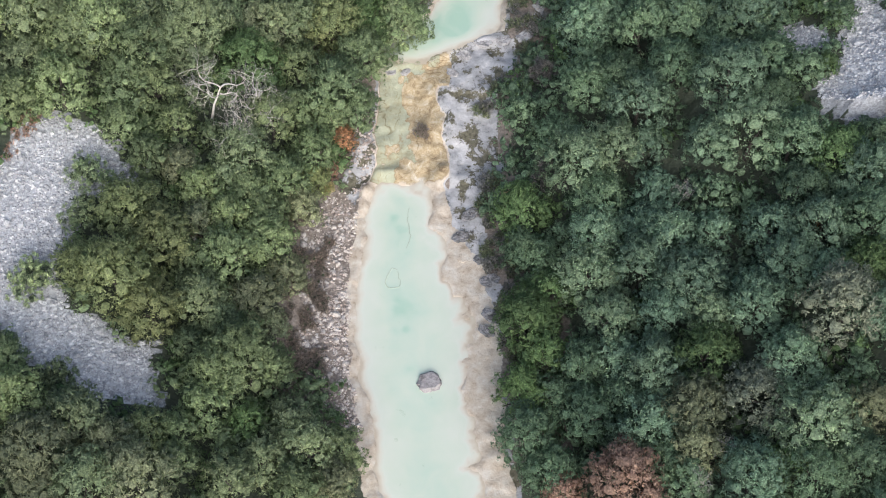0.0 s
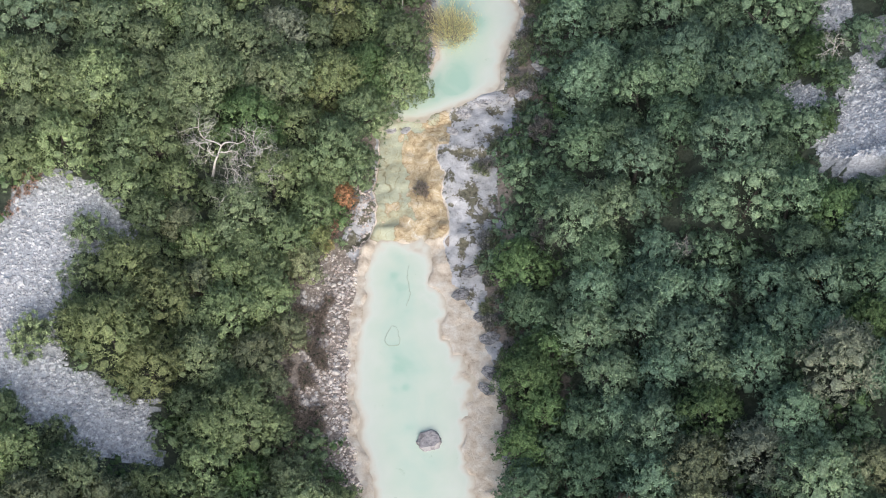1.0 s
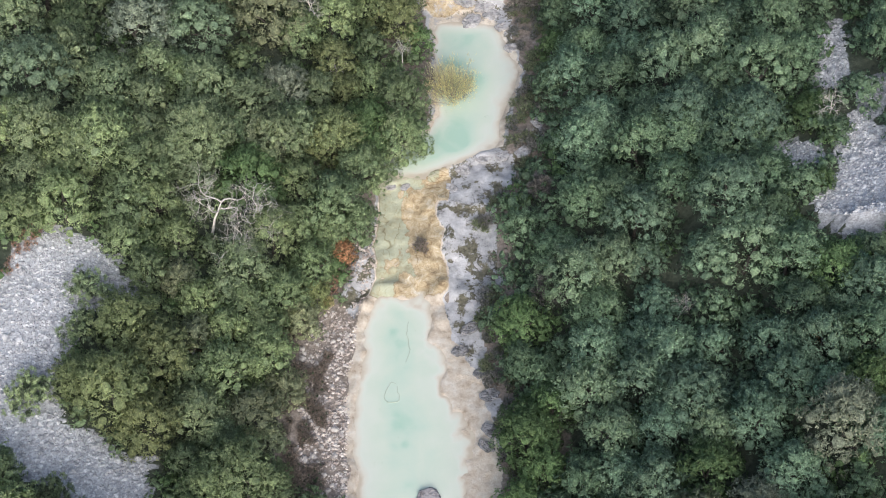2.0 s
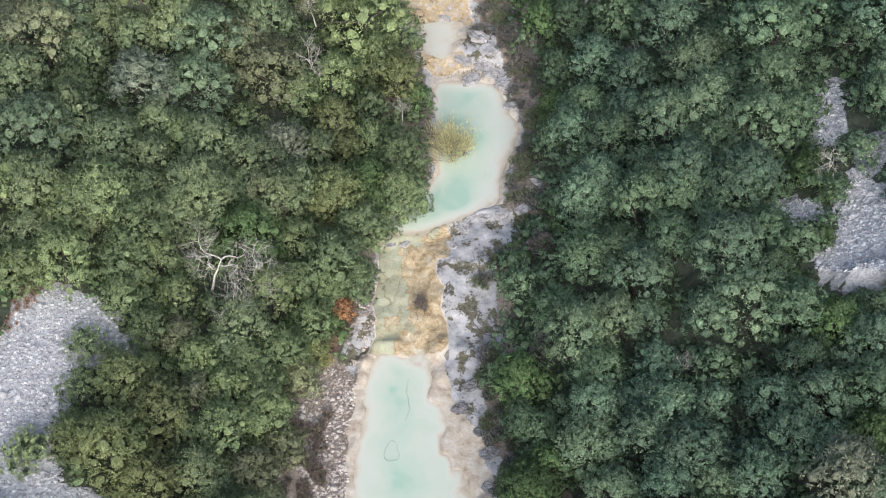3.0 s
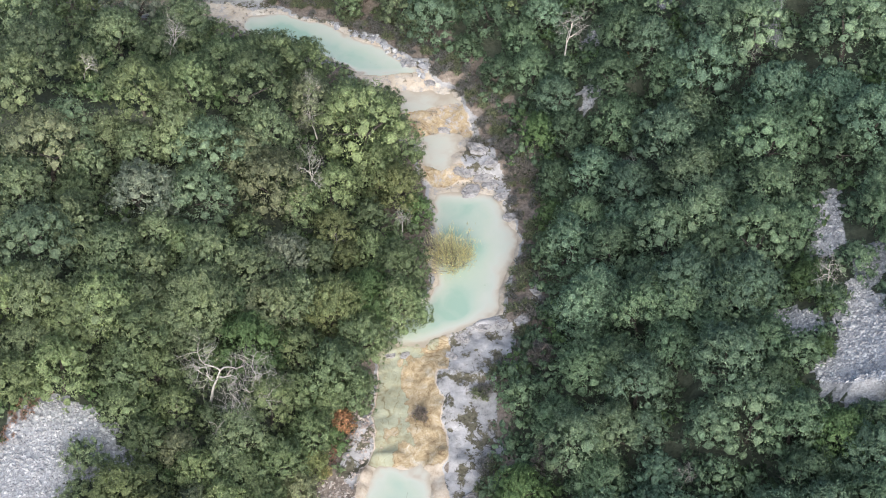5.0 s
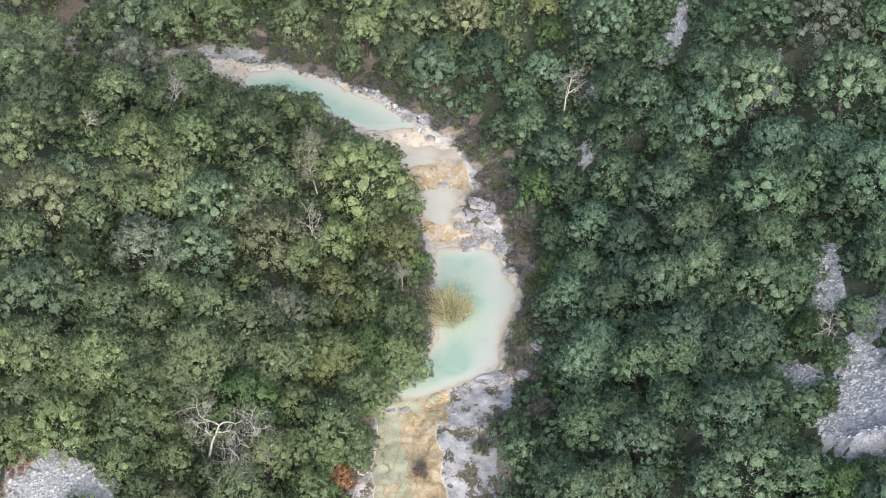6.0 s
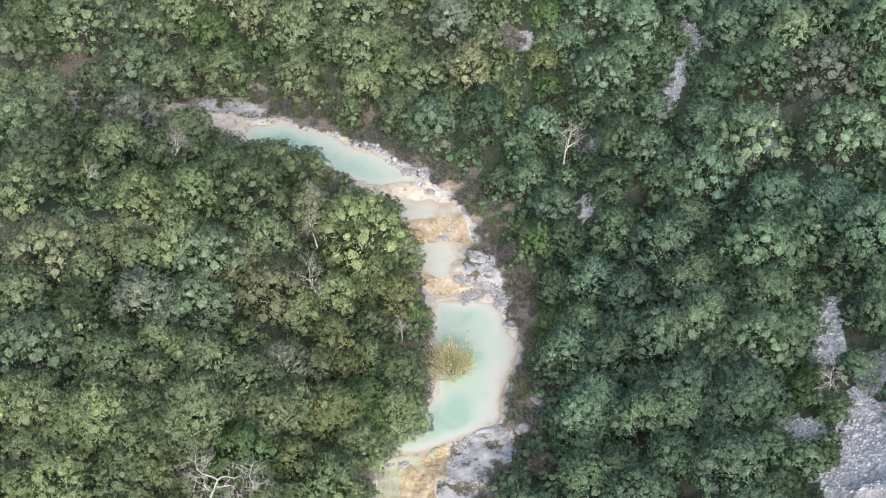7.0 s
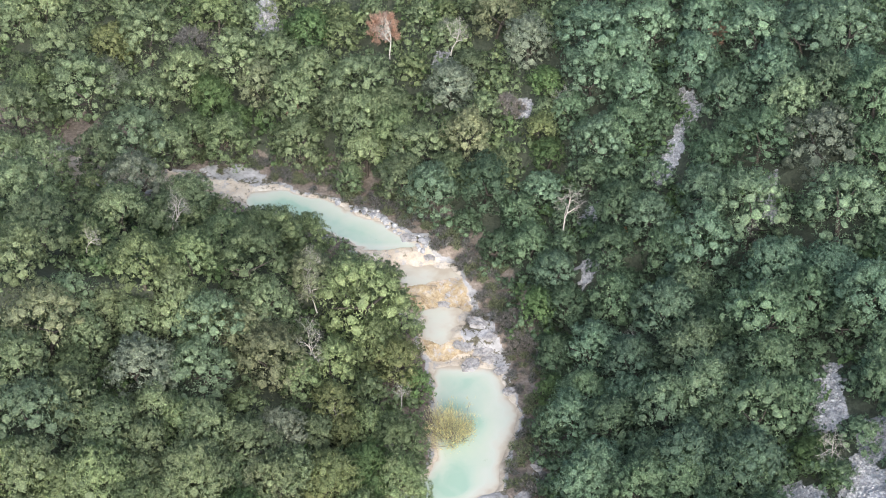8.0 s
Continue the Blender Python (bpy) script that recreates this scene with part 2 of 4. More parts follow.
UPPER_COURSE = [(1.58, 58.86, 1.7, 2.24), (0.38, 60.98, 1.75, 1.45), (-0.19, 61.97, 2.5, 1.29), (-0.05, 63.9, 2.55, 1.7), (-0.07, 64.37, 3.2, 2.15),
    (-0.78, 66.01, 3.5, 2.26), (-1.97, 67.2, 4.0, 1.64), (-3.37, 68.57, 4.3, 1.75), (-5.19, 70.31, 4.3, 1.68), (-7.92, 72.11, 4.3, 1.61), (-10.92, 73.74,
    4.3, 1.53), (-13.28, 74.18, 4.4, 1.15), (-15.59, 74.45, 4.8, 1.12), (-18.62, 74.46, 5.2, 1.23), (-32.62, 77.46, 6.2, 1.6), (-58.62, 86.46, 8.5, 1.6),
    (-318.62, 134.46, 24.0, 1.6)]
STATIONS = LOWER_COURSE + UPPER_COURSE
LIP_X, LIP_Y = [-4.48, -2.93, -1.06, 0.19, 2.08, 4.63], [47.63, 47.67, 47.96, 48.69, 49.51, 50.06]
SHELF_Y, SHELF_LEFT, SHELF_RIGHT = [27.0, 31.6, 34.9, 36.4, 38.3, 39.6, 41.0], [0.45, 0.3, 0.3, 0.5, 0.45, 0.3, 0.1], [1.4, 1.55, 1.35, 1.35, 1.3, 0.6, 0.25]
TERRACE_Y = [58.16, 60.9, 61.7, 64.2, 66.0, 66.4, 68.0, 68.5, 69.3]
TERRACE_Z = [1.72, 1.75, 2.5, 2.52, 3.32, 3.42, 3.46, 4.1, 4.3]


# stream stations, going upstream: middle x, y, water level, half width
STREAM = np.array(STATIONS)


def terrace_bend(x, y):
    """How far the upper terraces' edges wander off a straight line."""
    return 0.55 * layers(x, y, 1.9, 91) - 0.1 * x


def stream_at(x, y):
    """For points: distance from the water's edge (negative inside), water level, place across (-1 left edge, +1 right edge), way along."""
    x, y = np.asarray(x, float), np.asarray(y, float)
    near = smooth(90, 60, np.hypot(x, y - 45))
    x, y = x + near * 0.34 * layers(x, y, 2.1, 61), y + near * (0.5 + 1.2 * smooth(38, 40, y) * smooth(46, 44, y)) * layers(x, y, 2.0, 67)
    best = np.full(x.shape, 1e18)
    level, half, side, along = (np.zeros(x.shape) for _ in range(4))
    run = 0.0
    for (ax, ay, az, aw), (bx, by, bz, bw) in zip(STREAM[:-1], STREAM[1:]):
        dx, dy = bx - ax, by - ay
        n = math.hypot(dx, dy)
        k = np.clip(((x - ax) * dx + (y - ay) * dy) / n ** 2, 0, 1)
        ox, oy = x - ax - k * dx, y - ay - k * dy
        dist = np.hypot(ox, oy)
        hit = dist < best
        best = np.where(hit, dist, best)
        level = np.where(hit, az + k * (bz - az), level)
        half = np.where(hit, aw + k * (bw - aw), half)
        side = np.where(hit, np.sign(ox * dy - oy * dx), side)
        along = np.where(hit, run + k * n, along)
        run += n
    # the terraces and the lip of the middle pool run straight across the gorge
    upper = smooth(58.5, 59.5, y) * smooth(69.5, 68.6, y) * smooth(6, 3, best - half)
    level = level + upper * (np.interp(y + terrace_bend(x, y), TERRACE_Y, TERRACE_Z) - level)
    lip = np.interp(x, LIP_X, LIP_Y)
    pool = (y > 40) & (y < 58) & (level > 0.3)
    below = np.minimum(level, 1.42)
    level = np.where(pool, below + (1.7 - below) * smooth(-0.55, -0.05, y - lip), level)
    falls = smooth(0.1, 0.3, level) * smooth(1.6, 1.4, level)
    level = level + falls * 0.2 * layers(x, y, 1.9, 77)
    steps = 0.2
    terraced = steps * (np.floor(level / steps) + smooth(np.where(level < steps, 0.15, 0.7), 1.0, level / steps - np.floor(level / steps)))
    level = np.where((level > 0.06) & (level < 1.6), 0.55 * level + 0.45 * terraced, level)
    return best - half, level, side * best / half, along


def base_height(x, y):
    """The ground without its fine relief."""
    x, y = np.asarray(x, float), np.asarray(y, float)
    edge, level, across, along = stream_at(x, y)
    far, right = smooth(60, 85, y), across > 0
    slope = np.where(right, 0.46 + 0.1 * far, 0.36)
    out = np.clip(edge, 0, None)
    rise = 0.1 * np.clip(out, 0, 2.5) + slope * np.clip(out - np.where(right, 2.6, 1.6), 0, None)
    rise = 26 * (1 - np.exp(-rise / 26)) * 1.06
    shelf = np.where(right, np.interp(y, SHELF_Y, SHELF_RIGHT), np.interp(y, SHELF_Y, SHELF_LEFT))
    shelf = shelf * np.clip(1 + 0.6 * layers(x, y, 2.2, 71) + 0.4 * layers(x, y, 0.8, 73), 0.1, 3) * smooth(42.5, 41, y)
    lip = np.interp(x, LIP_X, LIP_Y)
    depth = 0.06 + 0.44 * np.maximum(smooth(41.4, 40.2, y + 1.1 * layers(x, y, 1.5, 95)), smooth(0.05, 1.3, y - lip) * smooth(60.5, 59, y)) + 0.06 * smooth(60, 61, y) + 0.3 * smooth(68.5, 70, y) * smooth(-14.2, -12.4, x)
    bed = 0.04 - depth * smooth(shelf - 0.08, shelf + 0.7, -edge)
    swell = 0.9 * layers(x, y, 14.0, 5, 2) * smooth(3, 10, out)
    return level + rise + bed + swell

# ---- where the trees and screes stand: x, y and crown radius ----
# Many far oaks stand in paler, bluer kinds: distance haze put into leaf colour.
GROVES, SCREES, BANKS = [], {}, {}
GROVES.append(("olive", [(10.5, 22.6, 1.27), (-6.6, 22.8, 1.29), (9.9, 23.8, 1.15), (-13.0, 24.5, 1.15), (-11.8, 24.8, 1.03), (-4.7, 25.0, 1.19),
    (-18.4, 25.5, 1.29), (-10.8, 26.2, 1.3), (-10.6, 27.8, 1.32), (-9.3, 28.9, 1.73), (-8.1, 28.9, 1.08), (-10.5, 34.1, 1.52), (-8.9, 35.5, 1.41), (-10.7,
    36.6, 1.27), (-8.9, 37.0, 1.28), (-12.2, 38.0, 1.14), (16.6, 38.1, 1.53), (-8.2, 39.4, 1.31), (-20.7, 41.0, 1.3), (-6.9, 41.2, 1.26), (-13.6, 41.7,
    1.03), (-19.0, 41.9, 1.6), (-8.9, 42.3, 1.33), (-14.8, 43.4, 1.33), (-15.5, 44.4, 1.62), (-19.0, 44.7, 1.63), (-21.1, 45.3, 1.34), (-17.1, 45.5,
    1.63), (14.9, 45.8, 1.62), (-7.9, 45.9, 1.36)]))
GROVES.append(("olive", [(12.6, 46.4, 1.49), (10.4, 46.5, 1.5), (10.9, 47.8, 1.37), (-2.4, 49.4, 1.57), (14.5, 49.5, 1.53), (16.4, 49.6, 2.13), (18.6,
    50.4, 1.23), (-13.9, 50.5, 1.4), (-2.3, 51.8, 1.51), (9.5, 52.1, 1.58), (-19.9, 52.7, 1.27), (17.6, 52.9, 1.57), (-4.1, 53.1, 1.28), (-8.0, 55.2,
    1.3), (8.0, 55.3, 1.31), (17.7, 56.0, 2.26), (-6.3, 56.7, 1.31), (-16.8, 58.1, 1.45), (-4.0, 59.0, 1.52), (-14.4, 59.8, 1.48), (-4.9, 61.0, 2.55),
    (-2.9, 61.6, 1.64), (-10.4, 65.1, 1.92), (-8.6, 67.4, 1.35), (9.7, 71.2, 1.29), (8.6, 76.4, 1.15), (-3.2, 76.9, 1.55), (-28.9, 81.3, 1.68), (-16.3,
    86.5, 1.68)]))
GROVES.append(("sage", [(-15.0, 21.6, 1.49), (-9.5, 22.7, 1.27), (-8.2, 24.0, 1.29), (-15.9, 24.5, 1.4), (-6.3, 24.7, 1.5), (-7.1, 26.2, 1.25),
    (-10.5, 30.8, 1.09), (-11.6, 31.8, 1.36), (-11.0, 39.1, 1.15), (-10.1, 40.2, 1.45), (-20.7, 43.1, 1.47), (-12.9, 45.1, 1.19), (-20.3, 45.2, 1.63),
    (-17.9, 45.5, 1.78), (-14.0, 46.0, 1.49), (-15.3, 46.1, 1.49), (-12.7, 46.8, 1.65), (-12.7, 47.0, 1.66), (-9.0, 47.4, 1.52), (-15.5, 48.4, 1.37),
    (-17.5, 48.6, 1.52), (-8.0, 48.6, 1.38), (-10.4, 49.6, 1.69), (-2.7, 49.6, 1.33), (-12.4, 49.7, 1.54), (-19.3, 49.9, 1.54), (-15.4, 50.8, 1.4),
    (-22.5, 51.9, 1.57), (-7.0, 52.0, 1.11), (-19.7, 54.8, 1.29)]))
GROVES.append(("sage", [(-17.2, 56.9, 1.31), (-14.8, 57.6, 1.64), (-19.1, 58.0, 1.65), (-15.5, 58.3, 1.15), (-23.4, 58.4, 1.48), (-10.3, 58.9, 1.65),
    (-23.5, 62.1, 1.89), (-5.7, 64.0, 1.4), (-3.7, 64.8, 1.33), (-19.6, 65.5, 1.59), (-25.9, 67.1, 2.01), (26.4, 69.4, 1.82), (-16.3, 70.0, 1.58), (4.0,
    73.4, 1.03), (-26.3, 73.7, 1.57), (11.9, 73.9, 1.5), (-28.8, 74.0, 1.58), (-23.1, 74.6, 1.57), (-1.5, 75.2, 1.91), (-18.8, 76.0, 1.67), (-5.6, 78.3,
    1.77), (-3.7, 79.0, 1.57), (-20.6, 79.9, 1.93), (-5.7, 80.3, 2.18), (-25.0, 80.5, 2.46), (-10.5, 80.7, 1.81), (-14.6, 83.0, 2.05), (0.6, 83.8, 1.21),
    (-30.7, 86.4, 1.73), (-21.8, 86.8, 1.7)]))
GROVES.append(("dark", [(15.6, 21.9, 1.37), (17.5, 22.1, 1.37), (-11.8, 23.2, 1.02), (-4.8, 23.7, 0.79), (4.9, 24.0, 1.31), (8.3, 25.3, 1.17), (3.8,
    25.7, 1.32), (6.7, 26.5, 1.32), (8.3, 27.0, 1.18), (-19.3, 27.6, 0.92), (5.1, 27.7, 1.07), (6.5, 28.9, 1.21), (-11.9, 29.5, 0.94), (19.3, 33.7, 1.48),
    (-12.4, 34.0, 1.11), (4.7, 35.2, 1.27), (18.3, 35.4, 1.1), (16.8, 35.7, 1.37), (3.9, 35.7, 1.14), (7.7, 37.5, 1.41), (-9.8, 38.3, 1.29), (-14.7, 39.3,
    1.08), (-16.1, 40.8, 1.16), (16.1, 40.8, 1.14), (5.8, 41.7, 1.24), (15.8, 42.8, 1.29), (-16.0, 42.9, 1.47), (-7.8, 43.5, 1.19), (-6.1, 43.6, 1.05),
    (7.4, 43.7, 1.39)]))
GROVES.append(("dark", [(8.8, 43.7, 1.32), (11.6, 43.8, 1.31), (-4.6, 44.1, 1.21), (13.6, 44.4, 1.17), (-5.8, 44.6, 1.65), (-4.4, 47.2, 1.38), (-10.8,
    47.9, 1.22), (6.0, 53.4, 1.14), (22.1, 54.9, 1.29), (15.3, 57.0, 1.31), (20.4, 57.1, 1.64), (6.8, 59.3, 1.28), (-11.0, 60.7, 1.91),
    (10.5, 61.7, 1.55), (7.5, 62.5, 1.39), (-13.1, 64.1, 1.56), (13.7, 64.3, 1.4), (10.3, 64.5, 1.4), (5.6, 66.9, 1.43), (26.1, 67.2, 1.61), (11.2, 67.7,
    1.61), (3.6, 67.7, 1.18), (19.8, 69.6, 1.98), (5.0, 69.7, 1.29), (17.1, 69.9, 1.36), (2.8, 71.6, 1.67), (0.6, 73.0, 1.32), (-6.3, 74.5, 1.06), (-15.0,
    77.3, 1.58)]))
GROVES.append(("dark", [(-17.4, 78.1, 1.4)]))
GROVES.append(("bright", [(14.7, 23.0, 0.89), (-9.1, 25.9, 0.92), (3.6, 28.0, 1.21), (11.9, 28.1, 1.43), (4.8, 30.0, 1.22), (19.0, 31.4, 1.2), (4.0,
    31.7, 1.51), (5.3, 33.3, 1.25), (18.5, 37.3, 1.39), (4.0, 37.9, 1.44), (17.5, 39.2, 0.6), (16.9, 40.4, 0.75), (18.6, 42.3, 0.6), (-10.1, 45.1,
    1.64), (18.7, 47.2, 0.9), (-4.4, 49.5, 1.25), (-4.1, 49.9, 1.41), (6.4, 56.6, 0.92), (-1.5, 57.1, 1.01),
    (5.9, 62.6, 1.13), (7.0, 73.8, 1.13), (7.1, 78.7, 1.16), (-14.6, 79.5, 1.11), (-16.2, 80.4, 1.42), (-9.6, 86.1, 1.46)]))
GROVES.append(("yellowish", [(-13.7, 30.8, 1.48), (-15.3, 32.0, 1.75), (-16.9, 32.7, 1.23), (-13.7, 34.6, 1.65), (-15.2, 35.8, 1.53), (-6.7, 39.9,
    0.88), (-6.2, 48.7, 1.47), (-5.9, 48.8, 1.47), (-5.5, 52.4, 0.96), (-6.2, 53.8, 1.29), (-2.6, 57.7, 1.5), (6.6, 75.4, 1.05), (-23.6, 84.6, 1.47)]))
GROVES.append(("brownish", [(-17.0, 21.3, 1.25), (-12.9, 22.0, 1.5), (-17.2, 22.9, 1.51), (-5.0, 23.3, 1.11), (-14.4, 23.5, 1.39), (11.2, 23.9, 1.27),
    (18.1, 24.6, 1.14), (11.2, 25.8, 1.42), (-8.4, 31.3, 0.96), (-9.1, 32.3, 1.37), (-7.8, 34.1, 1.12), (-12.1, 36.1, 1.13), (-7.2, 38.2, 1.01), (-13.2,
    39.2, 1.08), (-9.6, 47.7, 1.37), (-21.7, 54.9, 2.09), (-9.7, 55.4, 1.77), (-11.1, 57.1, 1.63), (-7.9, 62.2, 1.36), (1.7, 75.1, 1.52), (-13.0, 81.9,
    1.42), (3.8, 84.2, 1.61)]))
GROVES.append(("thicket", [(-17.5, 27.0, 0.98), (-19.2, 31.8, 1.08), (-17.4, 35.8, 0.98), (-17.3, 37.9, 1.06)]))
GROVES.append(("greygreen", [(13.2, 22.2, 1.38), (9.3, 25.5, 1.55), (15.3, 27.2, 1.41), (9.7, 27.8, 1.44), (19.0, 28.7, 1.3), (8.1, 28.9, 1.33),
    (14.2, 30.3, 1.45), (10.3, 30.9, 1.34), (17.3, 31.1, 1.32), (11.7, 32.0, 1.74), (15.9, 32.0, 1.47), (9.5, 33.4, 1.5), (17.3, 33.6, 1.48), (15.5, 34.2,
    1.36), (10.7, 34.4, 1.64), (12.8, 34.7, 1.1), (7.5, 35.4, 1.4), (9.8, 35.5, 1.39), (19.7, 35.8, 1.51), (10.4, 37.3, 1.26), (19.9, 38.5, 0.87), (13.0,
    39.0, 1.26), (10.1, 40.0, 1.15), (13.9, 41.6, 1.7), (9.8, 42.1, 1.59), (15.3, 46.1, 1.63), (12.7, 47.4, 1.65), (7.5, 47.9, 1.45), (8.3, 48.3, 1.54),
    (8.3, 48.7, 1.54)]))
GROVES.append(("greygreen", [(7.2, 53.2, 1.45), (15.8, 54.1, 1.28), (10.4, 54.2, 1.29), (23.3, 55.8, 1.78), (10.9, 56.6, 1.48), (13.0, 58.7, 1.83),
    (8.9, 58.7, 1.52), (22.0, 59.1, 1.67), (19.4, 59.9, 1.85), (15.5, 63.1, 2.07), (7.0, 64.3, 1.4), (12.8, 66.2, 1.41), (16.1, 66.6, 1.5), (6.5, 71.2,
    1.3), (-0.7, 71.5, 1.67), (26.0, 72.3, 1.48), (10.2, 72.8, 1.86), (-2.6, 73.3, 1.7), (18.2, 73.7, 1.49), (21.1, 74.2, 1.68), (25.9, 75.6, 2.09),
    (-5.2, 75.8, 1.55), (23.4, 76.0, 2.09), (12.8, 76.3, 1.53), (16.6, 77.0, 1.72), (-10.0, 77.7, 1.68), (-29.2, 77.8, 2.24), (20.7, 77.8, 2.11), (10.1,
    77.9, 1.92), (12.3, 79.2, 1.75)]))
GROVES.append(("greygreen", [(-7.5, 79.7, 1.39), (10.5, 79.8, 2.52), (17.7, 80.1, 1.57), (14.0, 80.7, 1.96), (2.0, 81.1, 1.19), (-18.0, 81.6, 1.63),
    (-9.0, 82.2, 1.62), (-27.1, 83.5, 1.9), (-11.9, 84.1, 1.65), (-20.9, 84.3, 1.87), (-28.8, 87.0, 1.73)]))
GROVES.append(("shady", [(22.6, 50.0, 1.1), (23.4, 48.1, 1.2), (20.4, 37.9, 1.2), (22.3, 38.6, 1.35), (21.5, 37.0, 1.1)]))
GROVES.append(("scrub", [(5.5, 39.9, 0.87), (5.3, 46.2, 0.8), (4.9, 61.2, 0.78), (4.2, 62.6, 0.79), (4.5, 77.8, 0.97), (-17.7, 84.6, 1.45)]))
GROVES.append(("light", [(15.9, 24.1, 1.75), (12.4, 30.2, 1.2), (7.9, 30.9, 1.35), (7.0, 33.5, 1.52), (14.8, 39.1, 1.96), (6.7, 39.5, 1.64), (8.5,
    40.1, 1.42), (-20.8, 48.2, 1.97), (12.2, 51.8, 1.72), (14.2, 52.0, 1.72), (-13.5, 53.8, 1.91), (14.1, 55.6, 1.78), (-13.0, 56.4, 1.94), (-21.3, 57.9,
    1.89), (14.6, 61.0, 1.36), (23.5, 62.9, 2.4), (18.5, 64.4, 2.26), (21.7, 71.3, 1.65), (24.1, 72.0, 1.66), (-20.8, 75.8, 2.36)]))
GROVES.append(("hoary", [(14.7, 24.7, 1.02), (13.8, 25.9, 1.41), (17.3, 29.1, 1.68), (-8.8, 51.1, 1.41), (-16.4, 53.4, 1.74), (23.2, 68.2, 2.42),
    (-19.9, 70.9, 1.88), (0.6, 79.5, 1.57), (5.9, 81.4, 1.58), (-22.9, 81.7, 1.04), (-23.6, 82.7, 1.15)]))
GROVES.append(("rusty", [(8.0, 22.7, 1.65), (5.5, 22.9, 1.04)]))
BARE_TREES = [(-12.0, 42.6, 1.3), (-10.1, 42.9, 1.17), (-11.0, 41.1, 1.01), (-12.3, 34.4, 0.69), (11.5, 37.0, 0.72), (11.8, 23.6, 0.88), (11.5, 22.2,
    0.87), (-13.7, 41.5, 0.58), (-7.6, 56.5, 1.29), (-16.3, 64.3, 1.2), (7.7, 67.8, 1.42), (-3.7, 82.9, 1.4), (-7.5, 60.7, 1.17), (-2.4, 55.1, 0.82),
    (8.3, 76.7, 0.95), (-6.1, 53.7, 0.8), (0.6, 82.3, 1.19), (10.7, 58.1, 0.83), (-8.2, 62.0, 1.01), (-20.7, 61.2, 0.84), (-2.9, 51.6, 0.79), (18.6, 64.4,
    0.87), (19.6, 46.5, 1.04)]
SCREES["left"] = [(-23.2, 37.5), (-21.6, 38.5), (-20.9, 39.0), (-20.8, 40.7), (-20.1, 41.2), (-17.5, 41.5), (-17.2, 40.4), (-16.3, 40.6), (-15.9, 39.9), (-16.4, 39.2), (-14.8, 39.4), (-14.2, 38.5), (-16.3, 37.5), (-17.8, 37.0), (-17.5, 34.8), (-18.4, 33.4), (-18.0, 31.9), (-16.8, 30.7), (-14.5, 29.9), (-13.5, 29.7), (-12.6, 27.2), (-12.8, 26.4), (-14.5, 26.4), (-16.4, 26.4), (-17.3, 27.6), (-19.0, 27.9), (-20.4, 29.1), (-21.7, 28.9)]
SCREES["right"] = [(20.2, 46.1), (21.8, 45.7), (22.1, 44.1), (23.7, 43.2), (23.0, 39.1), (20.3, 38.8), (19.3, 39.2), (18.7, 39.6), (17.8, 40.1), (18.2, 41.6), (19.3, 42.1), (19.7, 44.1), (19.3, 44.9)]
SCREES["upper"] = [(20.3, 54.0), (21.6, 53.7), (21.9, 52.2), (21.4, 51.0), (21.0, 50.0), (20.5, 49.0), (19.3, 49.4), (19.7, 50.2), (20.3, 51.3), (20.2, 52.9)]
SCREES["gully"] = [(13.5, 71.5), (13.7, 70.0), (15.2, 71.2), (16.1, 73.0), (16.9, 74.7), (16.9, 76.9), (15.9, 77.5), (15.7, 74.9), (15.1, 73.3)]
SCREES["slot"] = [(8.7, 65.6), (9.3, 66.4), (9.4, 64.4), (8.8, 64.2)]
SCREES["nick"] = [(8.5, 69.3), (9.8, 70.0), (10.3, 69.5), (9.5, 68.7)]
SCREES["head"] = [(-13.4, 87.2), (-13.2, 90.7), (-12.4, 90.6), (-11.8, 87.4)]
SCREES["patch"] = [(16.8, 45.8), (18.0, 46.2), (19.0, 45.5), (18.9, 44.3), (17.6, 44.1), (17.0, 44.9)]
SCREES["strip"] = [(21.4, 49.2), (22.9, 49.2), (24.0, 47.0), (22.6, 46.6), (21.7, 45.6), (20.6, 45.8), (21.5, 47.5)]
SCREES["shelf"] = [(8.3, 69.3), (9.8, 70.2), (10.1, 68.9), (9.1, 68.8)]
SCREES["fan"] = [(4.0, 77.1), (4.5, 77.9), (5.5, 78.8), (6.4, 78.8), (6.3, 77.3), (5.1, 76.8)]
SCREES["flank"] = [(19.8, 67.3), (20.6, 68.5), (21.0, 66.8), (20.3, 66.0)]
SCREES["brow"] = [(-0.8, 82.7), (-0.3, 84.1), (0.8, 84.1), (0.4, 82.2)]
SCREES["toe"] = [(19.2, 66.9), (19.8, 67.5), (20.5, 67.7), (20.4, 66.8)]
BANKS["apron"] = [(-1.2, 47.7), (0.5, 48.6), (2.7, 49.5), (4.9, 49.8), (4.1, 48.6), (3.6, 46.9), (3.0, 44.9), (3.2, 41.5), (2.3, 40.6), (1.7, 39.3),
    (2.3, 36.9), (2.0, 35.3), (3.1, 34.2), (3.0, 32.0), (1.8, 31.7), (1.4, 33.6), (1.7, 35.0), (0.5, 36.7), (0.2, 38.4), (0.1, 40.1), (0.3, 41.7), (-0.3,
    45.0), (-0.4, 46.9)]
BANKS["terrace_rock"] = [(0.8, 61.5), (2.1, 63.9), (3.1, 64.0), (3.4, 61.5), (4.0, 60.7), (4.4, 57.9), (3.9, 57.5), (1.9, 58.9), (1.9, 59.7), (1.5,
    60.3), (0.6, 61.0)]
